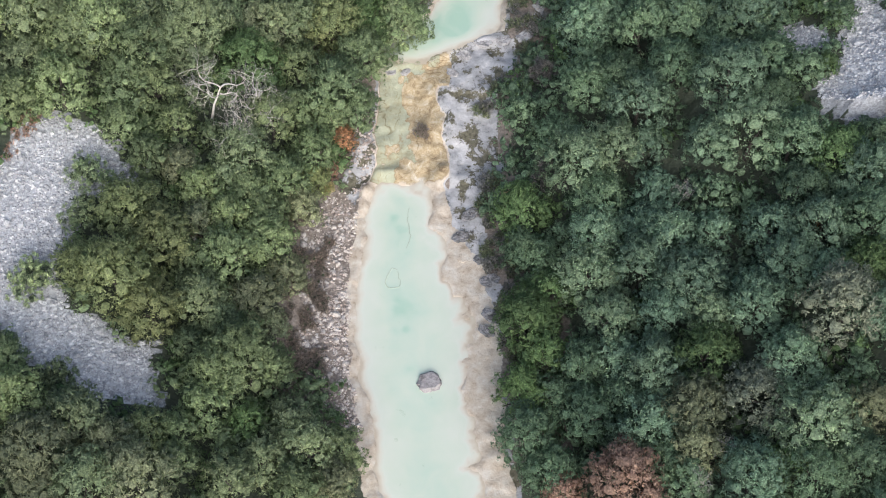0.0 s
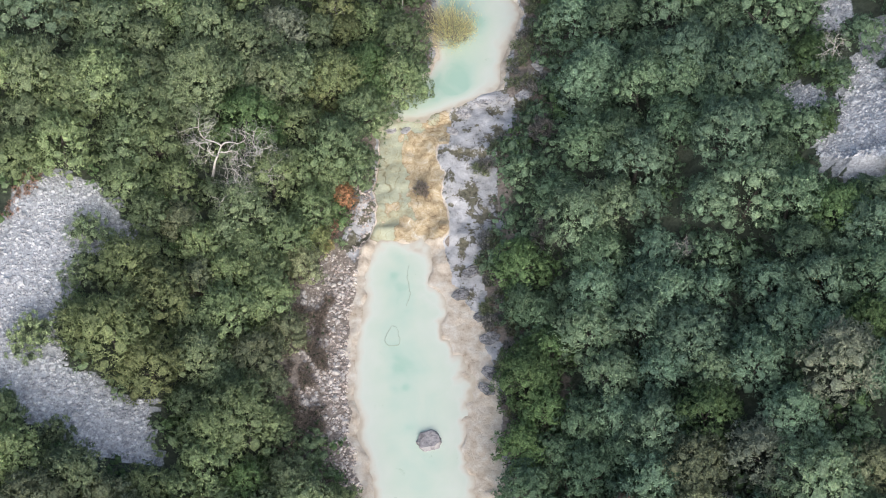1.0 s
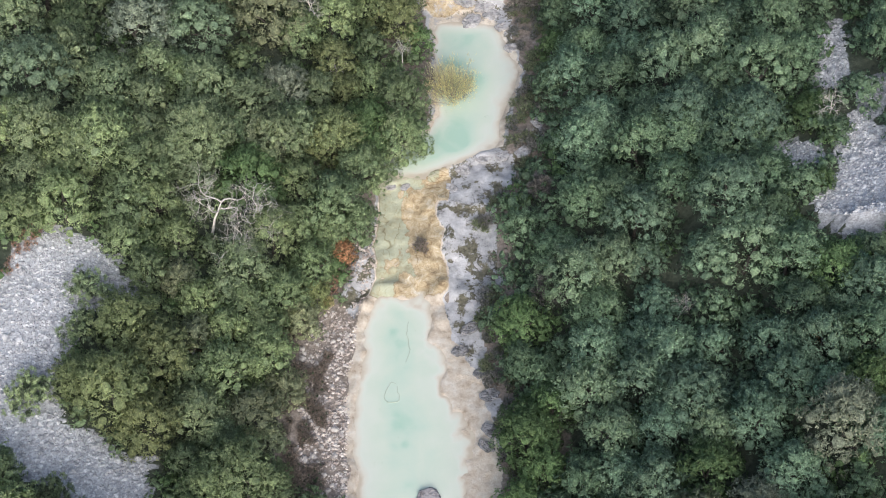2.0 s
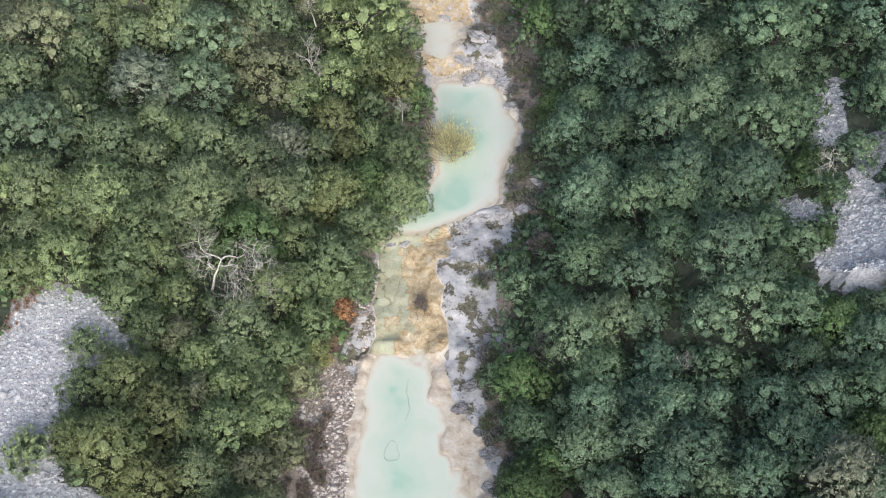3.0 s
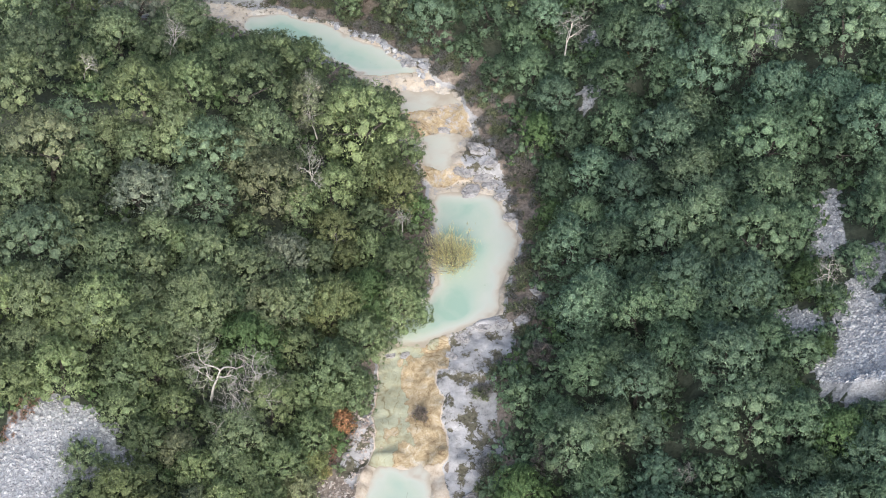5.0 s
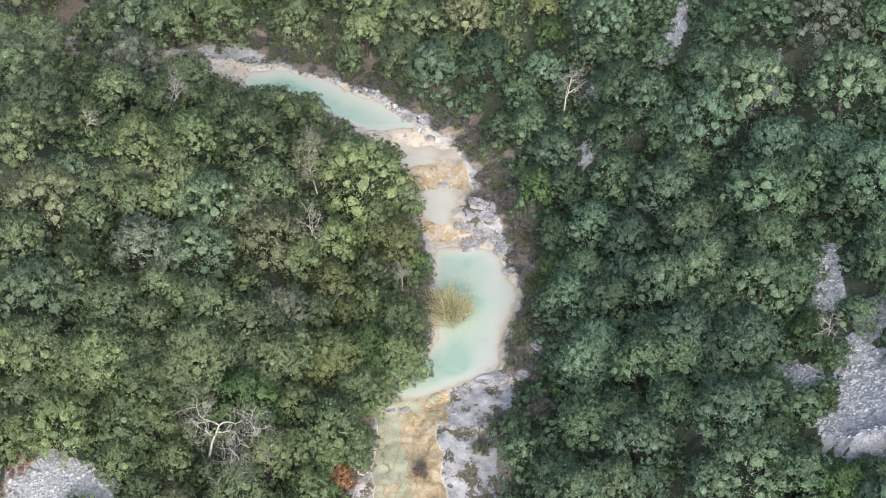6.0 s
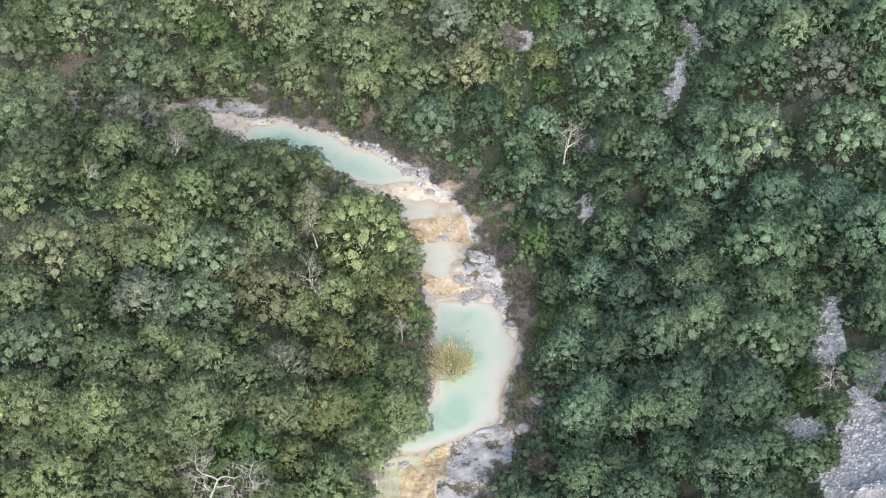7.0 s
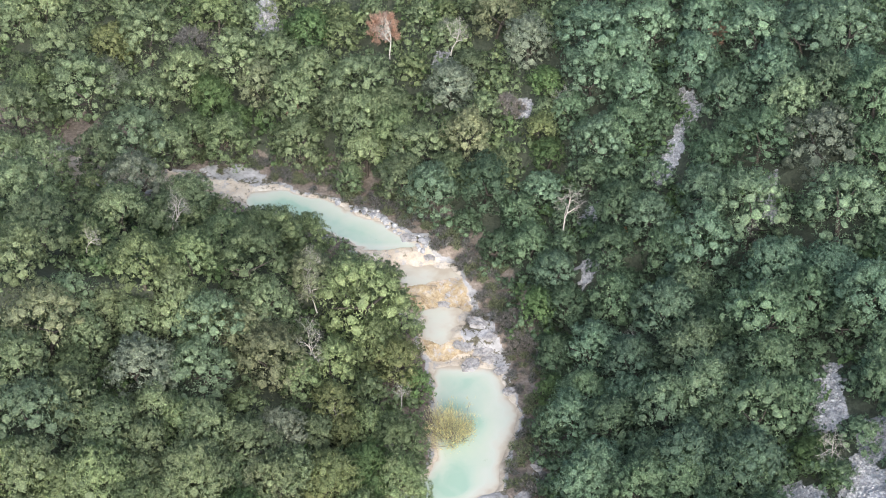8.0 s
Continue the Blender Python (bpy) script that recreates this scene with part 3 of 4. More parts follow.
BANKS["upper_bank"] = [(-17.0, 75.5), (-15.8, 77.2), (-13.1, 77.5), (-11.7, 75.7), (-13.3, 74.5), (-14.2, 74.3)]
BANKS["boulder_bar"] = [(-3.5, 68.5), (-3.1, 70.2), (-0.9, 70.0), (0.3, 67.3), (0.0, 65.9), (-1.6, 66.8), (-3.1, 67.6)]
BANKS["rim"] = [(-7.5, 73.8), (-7.1, 74.2), (-3.2, 71.3), (-0.7, 69.1), (-1.6, 68.1), (-3.5, 70.0), (-7.0, 72.8)]
BANKS["spit"] = [(3.8, 49.6), (4.6, 50.0), (5.1, 52.6), (5.6, 52.3), (5.3, 50.0), (4.6, 49.5)]
BANKS["left_slab"] = [(-5.6, 40.4), (-4.9, 42.7), (-4.0, 44.2), (-3.6, 43.8), (-3.6, 41.8), (-4.0, 40.6), (-4.8, 39.4)]
BANKS["rubble"] = [(-6.3, 40.3), (-5.4, 39.3), (-5.0, 37.6), (-5.3, 34.9), (-5.0, 31.7), (-4.7, 29.9), (-5.2, 28.9), (-6.4, 29.6), (-7.3, 31.7),
    (-7.4, 34.6), (-7.4, 37.2)]
HEATH = [(-22.6, 38.6), (-21.6, 39.0), (-20.9, 39.4), (-21.0, 40.8), (-20.4, 41.5), (-19.1, 41.6), (-19.9, 40.9), (-20.2, 39.7), (-20.8, 38.4), (-22.5, 37.7)]
LONE_SHRUBS = [
    ("rusty", -4.2, 85.9, 1.37, "withered tree with pale branches and rusty leaves"),
    ("straw", 0.5, 54.4, 1.38, "straw-yellow bush at the edge of the pool"),
    ("orange", -5.4, 42.9, 0.85, "small shrub with orange dying leaves on the bank"),
    ("straw", -6.1, 40.2, 0.36, "small yellow bush on the bank"),
    ("rusty", -5.9, 41.4, 0.6, "reddish dry bramble on the bank"),
    ("bramble", -1.2, 43.7, 0.46, "dry twiggy tuft on the ochre crust"),
    ("rusty", -12.5, 35.4, 0.71, "tree top with reddish withered twigs"),
    ("orange", 17.5, 34.8, 0.36, "small withered bush with rusty leaves"),
    ("orange", 11.5, 66.8, 0.43, "small rust-coloured withered bush"),
    ("rusty", 18.7, 80.3, 0.99, "rust-coloured withered bush on the slope"),
    ("rusty", -10.5, 80.9, 0.69, "pinkish withered bush on the slope"),
    ("rusty", 8.3, 34.2, 0.37, "reddish withered twigs on an oak"),
    ("rusty", -2.5, 76.4, 0.66, "reddish bramble on the slope"),
    ("rusty", 10.6, 49.7, 0.38, "small reddish withered bush"),
    ("rusty", 3.4, 39.7, 0.5, "reddish dry bramble by the bank"),
]
BOULDER = (-0.66, 29.24, -0.1, 0.63)
HOLLOWS = [(-0.1, 51.0, 2.4), (-0.4, 58.4, 1.2), (-10.0, 72.4, 2.2), (-2.5, 38.4, 2.0), (-2.7, 33.7, 2.0), (-1.6, 54.5, 1.6), (-2.4, 32.1, 0.3), (-2.45, 33.3, 0.45), (-2.2, 38.2, 0.4), (-2.6, 38.9, 0.3), (-1.9, 32.2, 0.25), (-1.7, 30.0, 0.3), (-2.5, 40.0, 0.4), (1.0, 30.6, 0.35), (0.9, 50.2, 0.5), (1.9, 55.5, 0.5), (0.6, 56.6, 0.5)]
SILT_RIMS = [[(-1.85, 39.47), (-1.89, 38.41), (-1.79, 37.71), (-1.95, 36.74)], [(-2.42, 35.65), (-2.71, 35.72), (-2.94, 35.32), (-2.98, 34.82), (-2.75, 34.58), (-2.35, 34.65), (-2.27, 35.15), (-2.42, 35.65)]]
LEDGES = [(2.2, 63.0, 0.69), (1.3, 61.5, 0.72), (2.5, 61.3, 0.61), (1.7, 60.3, 0.68), (2.9, 60.7, 0.52), (2.2, 59.2, 0.6), (3.3, 58.8, 0.72), (4.1, 57.9, 0.47), (3.0, 61.8, 0.52), (3.6, 59.6, 0.48), (0.1, 65.0, 0.4), (1.0, 48.8, 0.55), (2.1, 49.4, 0.48), (3.3, 49.5, 0.44), (4.5, 49.7, 0.48), (5.0, 50.8, 0.33), (5.3, 51.7, 0.33), (0.5, 47.4, 0.4), (-2.9, 47.4, 0.29), (-2.1, 47.4, 0.29), (2.3, 34.9, 0.5), (2.4, 32.9, 0.55), (2.1, 32.0, 0.42), (1.9, 36.2, 0.43), (0.9, 37.6, 0.51), (1.4, 38.9, 0.51), (-2.2, 69.6, 0.5), (-0.9, 68.3, 0.45)]

# ---- the ground ----
def inside(x, y, polygon):
    x, y = np.asarray(x, float), np.asarray(y, float)
    odd = np.zeros(x.shape, bool)
    for (ax, ay), (bx, by) in zip(polygon, polygon[1:] + polygon[:1]):
        if ay != by:
            odd ^= ((ay > y) != (by > y)) & (x < (bx - ax) * (y - ay) / (by - ay) + ax)
    return odd


def patch_cover(x, y, polygons, wander=0.7):
    wx, wy = x + wander * layers(x, y, 1.6, 41), y + wander * layers(x, y, 1.6, 47)
    cover = np.zeros(np.shape(x))
    for polygon in polygons:
        cover = np.maximum(cover, inside(wx, wy, polygon).astype(float))
    return cover


def scree_cover(x, y):
    return patch_cover(x, y, SCREES.values())


def bank_cover(x, y):
    """Rock, pale lime, ochre crust and wet film along the stream, each 0 to 1."""
    edge, level, across, along = stream_at(x, y)
    ragged = edge + 0.3 * layers(x, y, 0.8, 11)
    rock = np.maximum(patch_cover(x, y, [p for key, p in BANKS.items() if key != "rubble"], 0.45), smooth(0.5, 0.1, ragged - 0.25 * layers(x, y, 3.0, 13)) * ((across > 0) | (y > 41)))
    bent = y + terrace_bend(x, y)
    cascade = smooth(40.6, 41.4, y) * smooth(49.0, 48.4, y) + smooth(60.7, 61.0, bent) * smooth(62.0, 61.6, bent) + smooth(64.0, 64.3, bent) * smooth(66.5, 66.1, bent)
    cascade = np.clip(cascade, 0, 1)
    wander = 0.9 * layers(x, y, 1.7, 19) + 0.5 * layers(x, y, 0.5, 21)
    crusted = smooth(0.45, 0.05, x + 0.5 * wander)
    pale = smooth(0.3, -0.1, ragged) * (1 - 0.4 * smooth(52, 60, y)) * np.where((y > 40.5) & (y < 50), crusted, 1)
    ochre = cascade * smooth(0.15, -0.15, ragged) * np.where(y < 50, crusted, 0.55)
    film = ochre * smooth(0.12, -0.12, across + wander * 0.7 - 0.3 * smooth(43.2, 46.6, y) + 0.3) * smooth(60, 55, y)
    return rock, pale, ochre, film


def ground_height(x, y):
    x, y = np.asarray(x, float), np.asarray(y, float)
    edge, level, across, along = stream_at(x, y)
    rock, pale, ochre, film = bank_cover(x, y)
    near = smooth(-0.1, 0.5, edge)
    rough = 0.2 * layers(x, y, 1.1, 23, 4) * rock * near + 0.13 * (0.5 - np.abs(layers(x, y, 0.6, 29, 4))) * ochre * (1 - 0.75 * film) + 0.12 * layers(x, y, 2.2, 31, 3) * smooth(1, 3, edge)
    rough = rough + 0.2 * np.abs(layers(x, y, 1.1, 37, 4)) * smooth(-1.3, -0.5, edge) * smooth(0.5, 0.1, edge)
    rough = rough + 0.4 * np.clip(layers(x, y, 1.3, 43, 4) + 0.3, 0, 1) * smooth(38.9, 40.6, y) * smooth(42.4, 41.4, y) * smooth(0.2, -0.2, edge)
    return base_height(x, y) + rough


def height_at(x, y):
    return float(ground_height(np.array([x]), np.array([y]))[0])


def spaced(*runs):
    out = []
    for a, b, step in runs:
        out.extend(np.arange(a, b, step))
    return np.array(out)


def mesh_from(name, verts, faces, *mats, flat=False):
    """A mesh from an array of places and an array of faces with the same number of corners each."""
    verts, faces = np.asarray(verts, np.float32), np.asarray(faces, np.int32)
    me = bpy.data.meshes.new(name)
    me.vertices.add(len(verts))
    me.vertices.foreach_set("co", verts.ravel())
    me.loops.add(faces.size)
    me.loops.foreach_set("vertex_index", faces.ravel())
    me.polygons.add(len(faces))
    me.polygons.foreach_set("loop_start", np.arange(len(faces), dtype=np.int32) * faces.shape[1])
    for m in mats:
        me.materials.append(m)
    me.polygons.foreach_set("use_smooth", [not flat] * len(faces))
    me.update(calc_edges=True)
    return me


def grid_faces(nx, ny):
    i = (np.arange(nx - 1)[None, :] + nx * np.arange(ny - 1)[:, None]).ravel()
    return np.stack([i, i + 1, i + nx + 1, i + nx], 1)


def float_attribute(me, name, values):
    me.attributes.new(name, "FLOAT", "POINT").data.foreach_set("value", np.asarray(values, np.float32))


def build_ground():
    xs = spaced((-3000, -300, 300), (-300, -60, 20), (-60, -34, 1.3), (-34, -9, 0.5), (-9, 7, 0.13), (7, 34, 0.5), (34, 60, 1.3), (60, 300, 20), (300, 3001, 300))
    ys = spaced((-3000, -300, 300), (-300, -46, 15), (-46, 20, 1.1), (20, 76, 0.15), (76, 105, 0.4), (105, 140, 1.2), (140, 300, 16), (300, 3001, 300))
    x, y = (a.ravel() for a in np.meshgrid(xs, ys))
    me = mesh_from("ground", np.stack([x, y, ground_height(x, y)], 1), grid_faces(len(xs), len(ys)), GROUND)
    rock, pale, ochre, film = bank_cover(x, y)
    edge, level, across, along = stream_at(x, y)
    dry = smooth(4.0, 2.6, edge + 0.8 * layers(x, y, 1.5, 53)) * (y > 25)
    for key, values in (("dry", dry), ("rock", rock), ("pale", pale), ("ochre", ochre), ("film", film), ("scree", scree_cover(x, y))):
        float_attribute(me, key, values)
    tagged(new("ground", me), "wooded limestone gorge floor with leaf litter, scree and lime crust", "ground", kind="structure")


build_ground()


def build_pool(name, label, span, level, low, high, step=0.08):
    """A level sheet of milky water wherever the stream's bed lies at this pool's height."""
    xs, ys = np.arange(span[0], span[1], step), np.arange(span[2], span[3], step)
    x, y = (a.ravel() for a in np.meshgrid(xs, ys))
    edge, stream_level, across, along = stream_at(x, y)
    bed = ground_height(x, y)
    wet = (edge < 0.35) & (stream_level > low) & (stream_level < high) & (bed < level + 0.12)
    faces = grid_faces(len(xs), len(ys))
    faces = faces[wet[faces].all(1)]
    used, back = np.unique(faces, return_inverse=True)
    x, y, bed, edge = x[used], y[used], bed[used], edge[used]
    me = mesh_from(name, np.stack([x, y, np.full(x.shape, level)], 1), back.reshape(-1, 4), WATER)
    drift = across[used] + 0.45 * layers(x, y, 2.6, 71) + 0.16 * layers(x, y, 0.7, 73)
    channel = np.where(y < 46, np.exp(-((drift + 0.18) / 0.55) ** 2), smooth(0.95, -0.35, drift))
    deep = np.clip((level - bed) / (0.5 if level < 4 else 0.2), 0, 1) * (0.3 + 0.14 * smooth(0.4, 2.4, -edge) + (0.38 + 0.2 * (y > 46)) * channel)
    for hx, hy, hr in HOLLOWS:
        deep = np.clip(deep + (0.1 if hr > 1 else 0.24) * np.exp(-((x - hx) ** 2 + (y - hy) ** 2) / hr ** 2) * (1 + layers(x, y, 1.5, 79)), 0, 1)
    float_attribute(me, "depth", deep)
    tagged(new(name, me), label, "pool water", kind="structure")


build_pool("water_lower", "still milky mint-green pool with cream shallows", (-9, 7, -44, 44), 0.0, -1, 0.5, 0.1)
build_pool("water_middle", "milky turquoise pool in the bend of the stream", (-6, 7, 47, 63), 1.68, 1.66, 1.9)
build_pool("water_terrace", "small cream-coloured terrace pool", (-5, 5, 60, 66), 2.52, 2.4, 2.75)
build_pool("water_step", "shallow cream pool above the ochre step", (-6, 4, 65, 69), 3.44, 3.37, 3.6)
build_pool("water_upper", "pale green upper pool under the wooded slope", (-18, 4, 66, 78), 4.27, 4.22, 4.42)


# ---- trees ----
ICO = bmesh.new()
bmesh.ops.create_icosphere(ICO, subdivisions=1, radius=1)
LOW_VERTS = np.array([v.co[:] for v in ICO.verts])
LOW_FACES = np.array([[v.index for v in f.verts] for f in ICO.faces])
ICO.free()


def leaf_triangles(rng, at, out, size, slim=False, wide=0.29):
    """Small pointed leaves at these places, in sprays that reach outwards and up."""
    count = len(at)

    def unit(v):
        return v / np.linalg.norm(v, axis=1)[:, None]

    normal = unit(out + rng.normal(scale=0.26, size=(count, 3)) + (0, 0, 0.12))
    axis = unit(unit(np.cross(normal, rng.normal(size=(count, 3)))) + out * 0.5 + (0, 0, 0.45))
    across = unit(np.cross(axis, normal))
    s = (size * rng.uniform(0.65, 1.4, count))[:, None]
    if slim:
        axis = unit(out * 0.9 + rng.normal(scale=0.4, size=(count, 3)) + (0, 0, 0.4))
        across = unit(np.cross(axis, rng.normal(size=(count, 3))))
        return np.stack([at + axis * s * 1.3, at - axis * s * 0.8 - across * s * 0.16, at - axis * s * 0.8 + across * s * 0.16], 1)
    return np.stack([at + axis * s * 0.9, at - axis * s * 0.6 - across * s * wide, at - axis * s * 0.5 + across * s * wide], 1)


def directions(rng, count, down=0.5, lift=0.15):
    out = rng.normal(size=(count, 3))
    out[:, 2] = np.where(out[:, 2] < 0, out[:, 2] * down, out[:, 2]) + lift
    return out / np.linalg.norm(out, axis=1)[:, None]


def crown_arrays(seed, masses, puffs, leaves, size, centre=1.05, tall=1.05, puff=(0.12, 0.19), core=0.62, slim=False, inner=36):
    """A crown of unit radius: leafy masses, each carrying small puffs of leaves, round a dense heart."""
    rng = np.random.default_rng(seed)
    heart = [(0, 0, centre + 0.1, 0.5)]
    for k in range(masses):
        a = 2.4 * k + rng.uniform(-0.4, 0.4)
        q = ((k + 0.6) / masses) ** 0.5
        r = rng.uniform(0.21, 0.35)
        heart.append((math.cos(a) * q * (1 - r * 0.7), math.sin(a) * q * (1 - r * 0.7), centre + tall * (0.62 * (1 - q ** 2.2) - 0.1) + rng.uniform(-0.26, 0.24), r))
        if q > 0.6:
            heart.append((math.cos(a + 0.6) * q * 0.68, math.sin(a + 0.6) * q * 0.68, centre - tall * rng.uniform(0.35, 0.7), r * 0.9))
    tri = []
    for x, y, z, r in heart:
        count = max(5, int(puffs * (r / 0.3) ** 2 * (0.3 if z < centre - 0.3 else 1)))
        k = np.arange(count)
        tilt, turn = 1 - 1.45 * (k + 0.5) / count, 2.39996 * k + rng.uniform(0, 6)
        out = np.stack([np.cos(turn) * np.sqrt(1 - tilt ** 2), np.sin(turn) * np.sqrt(1 - tilt ** 2), tilt], 1) + rng.normal(scale=0.12, size=(count, 3))
        out /= np.linalg.norm(out, axis=1)[:, None]
        spots = np.array((x, y, z)) + out * r * rng.uniform(0.8, 1.0, count)[:, None] * (1, 1, 0.9)
        for spot, q, o in zip(spots, rng.uniform(puff[0], puff[1], count), out):
            n = max(5, int(leaves * (q / 0.14) ** 2))
            way = directions(rng, n) * 0.75 + o * 0.85
            way /= np.linalg.norm(way, axis=1)[:, None]
            tri.append(leaf_triangles(rng, spot + way * q * rng.uniform(0.45, 1.15, n)[:, None], way, size, slim))
    leafy = sum(len(t) for t in tri)
    # inner leaves take slot 1, coloured darker as shade between the puffs
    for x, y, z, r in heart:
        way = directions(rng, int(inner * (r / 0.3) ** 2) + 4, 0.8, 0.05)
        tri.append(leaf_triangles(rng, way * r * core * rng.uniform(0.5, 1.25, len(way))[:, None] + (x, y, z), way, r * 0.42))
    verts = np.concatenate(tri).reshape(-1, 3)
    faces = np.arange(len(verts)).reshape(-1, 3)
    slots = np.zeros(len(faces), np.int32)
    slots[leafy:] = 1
    return verts, faces, slots, None


def leafy_crown(seed, masses, sprigs, leaves, size, centre=1.05, tall=1.1, mass=(0.24, 0.4), sprig=(0.09, 0.14), core=0.5):
    """A dense crown of unit radius: rounded boughs over a dome, each a leafy mass set with sprigs of small leaves.
    Gives the places, the faces, the slots and the way in which every corner faces."""
    rng = np.random.default_rng(seed)
    ball_verts, ball_faces = LOW_VERTS, LOW_FACES
    boughs = [(rng.uniform(-0.12, 0.12), rng.uniform(-0.12, 0.12), centre + tall * 0.5, mass[1] * 0.9)]
    for k in range(masses):
        a = 2.4 * k + rng.uniform(-0.35, 0.35)
        q = ((k + 0.8) / masses) ** 0.55
        r = rng.uniform(*mass)
        out = q * (1 - r * 0.75)
        boughs.append((math.cos(a) * out, math.sin(a) * out, centre + tall * (0.62 * (1 - q ** 2.0) - 0.12) + rng.uniform(-0.13, 0.13), r))
        if q > 0.62:
            boughs.append((math.cos(a + 0.5) * out * 0.92, math.sin(a + 0.5) * out * 0.92, centre - tall * rng.uniform(0.36, 0.7), r))
    verts, faces, facing, count = [], [], [], 0
    for x, y, z, r in boughs:
        at = np.array((x, y, z))
        lump = 1 + 0.26 * rng.normal(size=len(ball_verts)).clip(-1.3, 1.3)
        verts.append(at + ball_verts * (r * core * lump)[:, None] * (1, 1, 0.9))
        faces.append(ball_faces + count)
        whole = at - (0, 0, centre - 0.45)
        facing.append(ball_verts * 0.8 + whole / np.linalg.norm(whole) * 0.5)
        count += len(ball_verts)
    for x, y, z, r in boughs:
        at = np.array((x, y, z))
        whole = at - (0, 0, centre - 0.45)
        whole = whole / np.linalg.norm(whole)
        n = max(4, int(sprigs * (r / (0.5 * mass[0] + 0.5 * mass[1])) ** 2 * (0.6 if z < centre - 0.25 else 1)))
        k = np.arange(n)
        tilt, turn = 1 - 1.5 * (k + 0.5) / n, 2.39996 * k + rng.uniform(0, 6)
        out = np.stack([np.cos(turn) * np.sqrt(1 - tilt ** 2), np.sin(turn) * np.sqrt(1 - tilt ** 2), tilt], 1) + rng.normal(scale=0.2, size=(n, 3))
        out /= np.linalg.norm(out, axis=1)[:, None]
        for o, q, far in zip(out, rng.uniform(*sprig, n), rng.uniform(0.78, 1.06, n)):
            m = max(4, int(leaves * (q / 0.115) ** 2))
            way = directions(rng, m, 0.6, 0.2) + o * 0.7
            way /= np.linalg.norm(way, axis=1)[:, None]
            tri = leaf_triangles(rng, at + o * r * far + way * q * rng.uniform(0.5, 1.1, m)[:, None], way, size, wide=0.36).reshape(-1, 3)
            turned = way * 0.4 + o * 0.35 + whole * 0.65 + rng.normal(scale=0.2, size=(m, 3))
            verts.append(tri)
            faces.append(np.arange(len(tri)).reshape(-1, 3) + count)
            facing.append(np.repeat(turned, 3, 0))
            count += len(tri)
    verts, faces, facing = np.concatenate(verts), np.concatenate(faces), np.concatenate(facing)
    return verts, faces, np.zeros(len(faces), np.int32), facing / np.linalg.norm(facing, axis=1)[:, None]


def crown_mesh(name, verts, faces, slots, facing=None, kind="olive"):
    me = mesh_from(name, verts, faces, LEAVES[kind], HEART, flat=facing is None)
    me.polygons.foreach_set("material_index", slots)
    if facing is not None:
        me.attributes.new("custom_normal", "FLOAT_VECTOR", "POINT").data.foreach_set("vector", np.asarray(facing, np.float32).ravel())
    return me


def tube(verts, faces, points, radii, sides=6):
    """A tapered limb through the points."""
    first = len(verts)
    for i, (p, r) in enumerate(zip(points, radii)):
        ahead = (points[min(i + 1, len(points) - 1)] - points[max(i - 1, 0)]).normalized()
        u = ahead.orthogonal().normalized()
        v = ahead.cross(u)
        for k in range(sides):
            a = 2 * math.pi * k / sides
            verts.append(tuple(p + (u * math.cos(a) + v * math.sin(a)) * r))
    for i in range(len(points) - 1):
        for k in range(sides):
            a, b = first + i * sides + k, first + i * sides + (k + 1) % sides
            faces.append((a, b, b + sides, a + sides))


def limbs(rng, verts, faces, start, way, length, radius, depth, sides, fork=3, bend=0.25, wide=0.85):
    points, radii, p, d = [start], [radius], start.copy(), way.copy()
    pieces = 4 if depth > 1 else 2
    for k in range(pieces):
        d = (d + Vector([rng.uniform(-bend, bend) for _ in range(3)])).normalized()
        p = p + d * length / pieces
        points.append(p.copy())
        radii.append(radius * (1 - 0.56 * (k + 1) / pieces))
    tube(verts, faces, points, radii, sides)
    if depth:
        for k in range(fork):
            side = Vector([rng.uniform(-1, 1) for _ in range(3)])
            turn = (d + side * wide + Vector((0, 0, 0.2))).normalized()
            limbs(rng, verts, faces, points[rng.randint(pieces // 2, pieces)], turn, length * rng.uniform(0.6, 0.85), radius * 0.52, depth - 1, max(3, sides - 1), fork, bend, wide)


def trunk_mesh(name, seed):
    rng = random.Random(seed)
    verts, faces = [], []
    limbs(rng, verts, faces, Vector((0, 0, -0.15)), Vector((rng.uniform(-0.15, 0.15), rng.uniform(-0.15, 0.15), 1)).normalized(), 1.1, 0.085, 1, 6, 4, 0.15)
    return mesh_from(name, verts, faces, BARK)


def bare_meshes(seed):
    """A leafless tree: the trunk and its main branches with their twigs."""
    rng = random.Random(seed)
    verts, faces = [], []
    way = Vector((rng.uniform(-0.3, 0.3), rng.uniform(-0.3, 0.3), 1)).normalized()
    points, p = [], Vector((0, 0, -0.15))
    for k in range(5):
        points.append(p.copy())
        way = (way + Vector([rng.uniform(-0.3, 0.3) for _ in range(3)])).normalized()
        p = p + way * 0.31
    tube(verts, faces, points, [0.055 * (1 - 0.13 * k) for k in range(5)], 5)
    meshes = [mesh_from("trunk", verts, faces, BLEACHED)]
    for k in range(4):
        verts, faces = [], []
        turn = (way + Vector([rng.uniform(-1, 1) for _ in range(3)]) + Vector((0, 0, 0.2))).normalized()
        limbs(rng, verts, faces, points[4 if k < 2 else rng.randint(2, 4)], turn, rng.uniform(0.6, 0.9), 0.034, 4, 4, 3, 0.5, 1.1)
        meshes.append(mesh_from("branch", verts, faces, BLEACHED))
    return meshes


def leafy_meshes(seed, count, *shape, **more):
    return [crown_mesh("crown", *leafy_crown(seed + k, *shape, **more)) for k in range(count)]


def crown_meshes(seed, count, *shape, **more):
    return [crown_mesh("crown", *crown_arrays(seed + k, *shape, **more)) for k in range(count)]


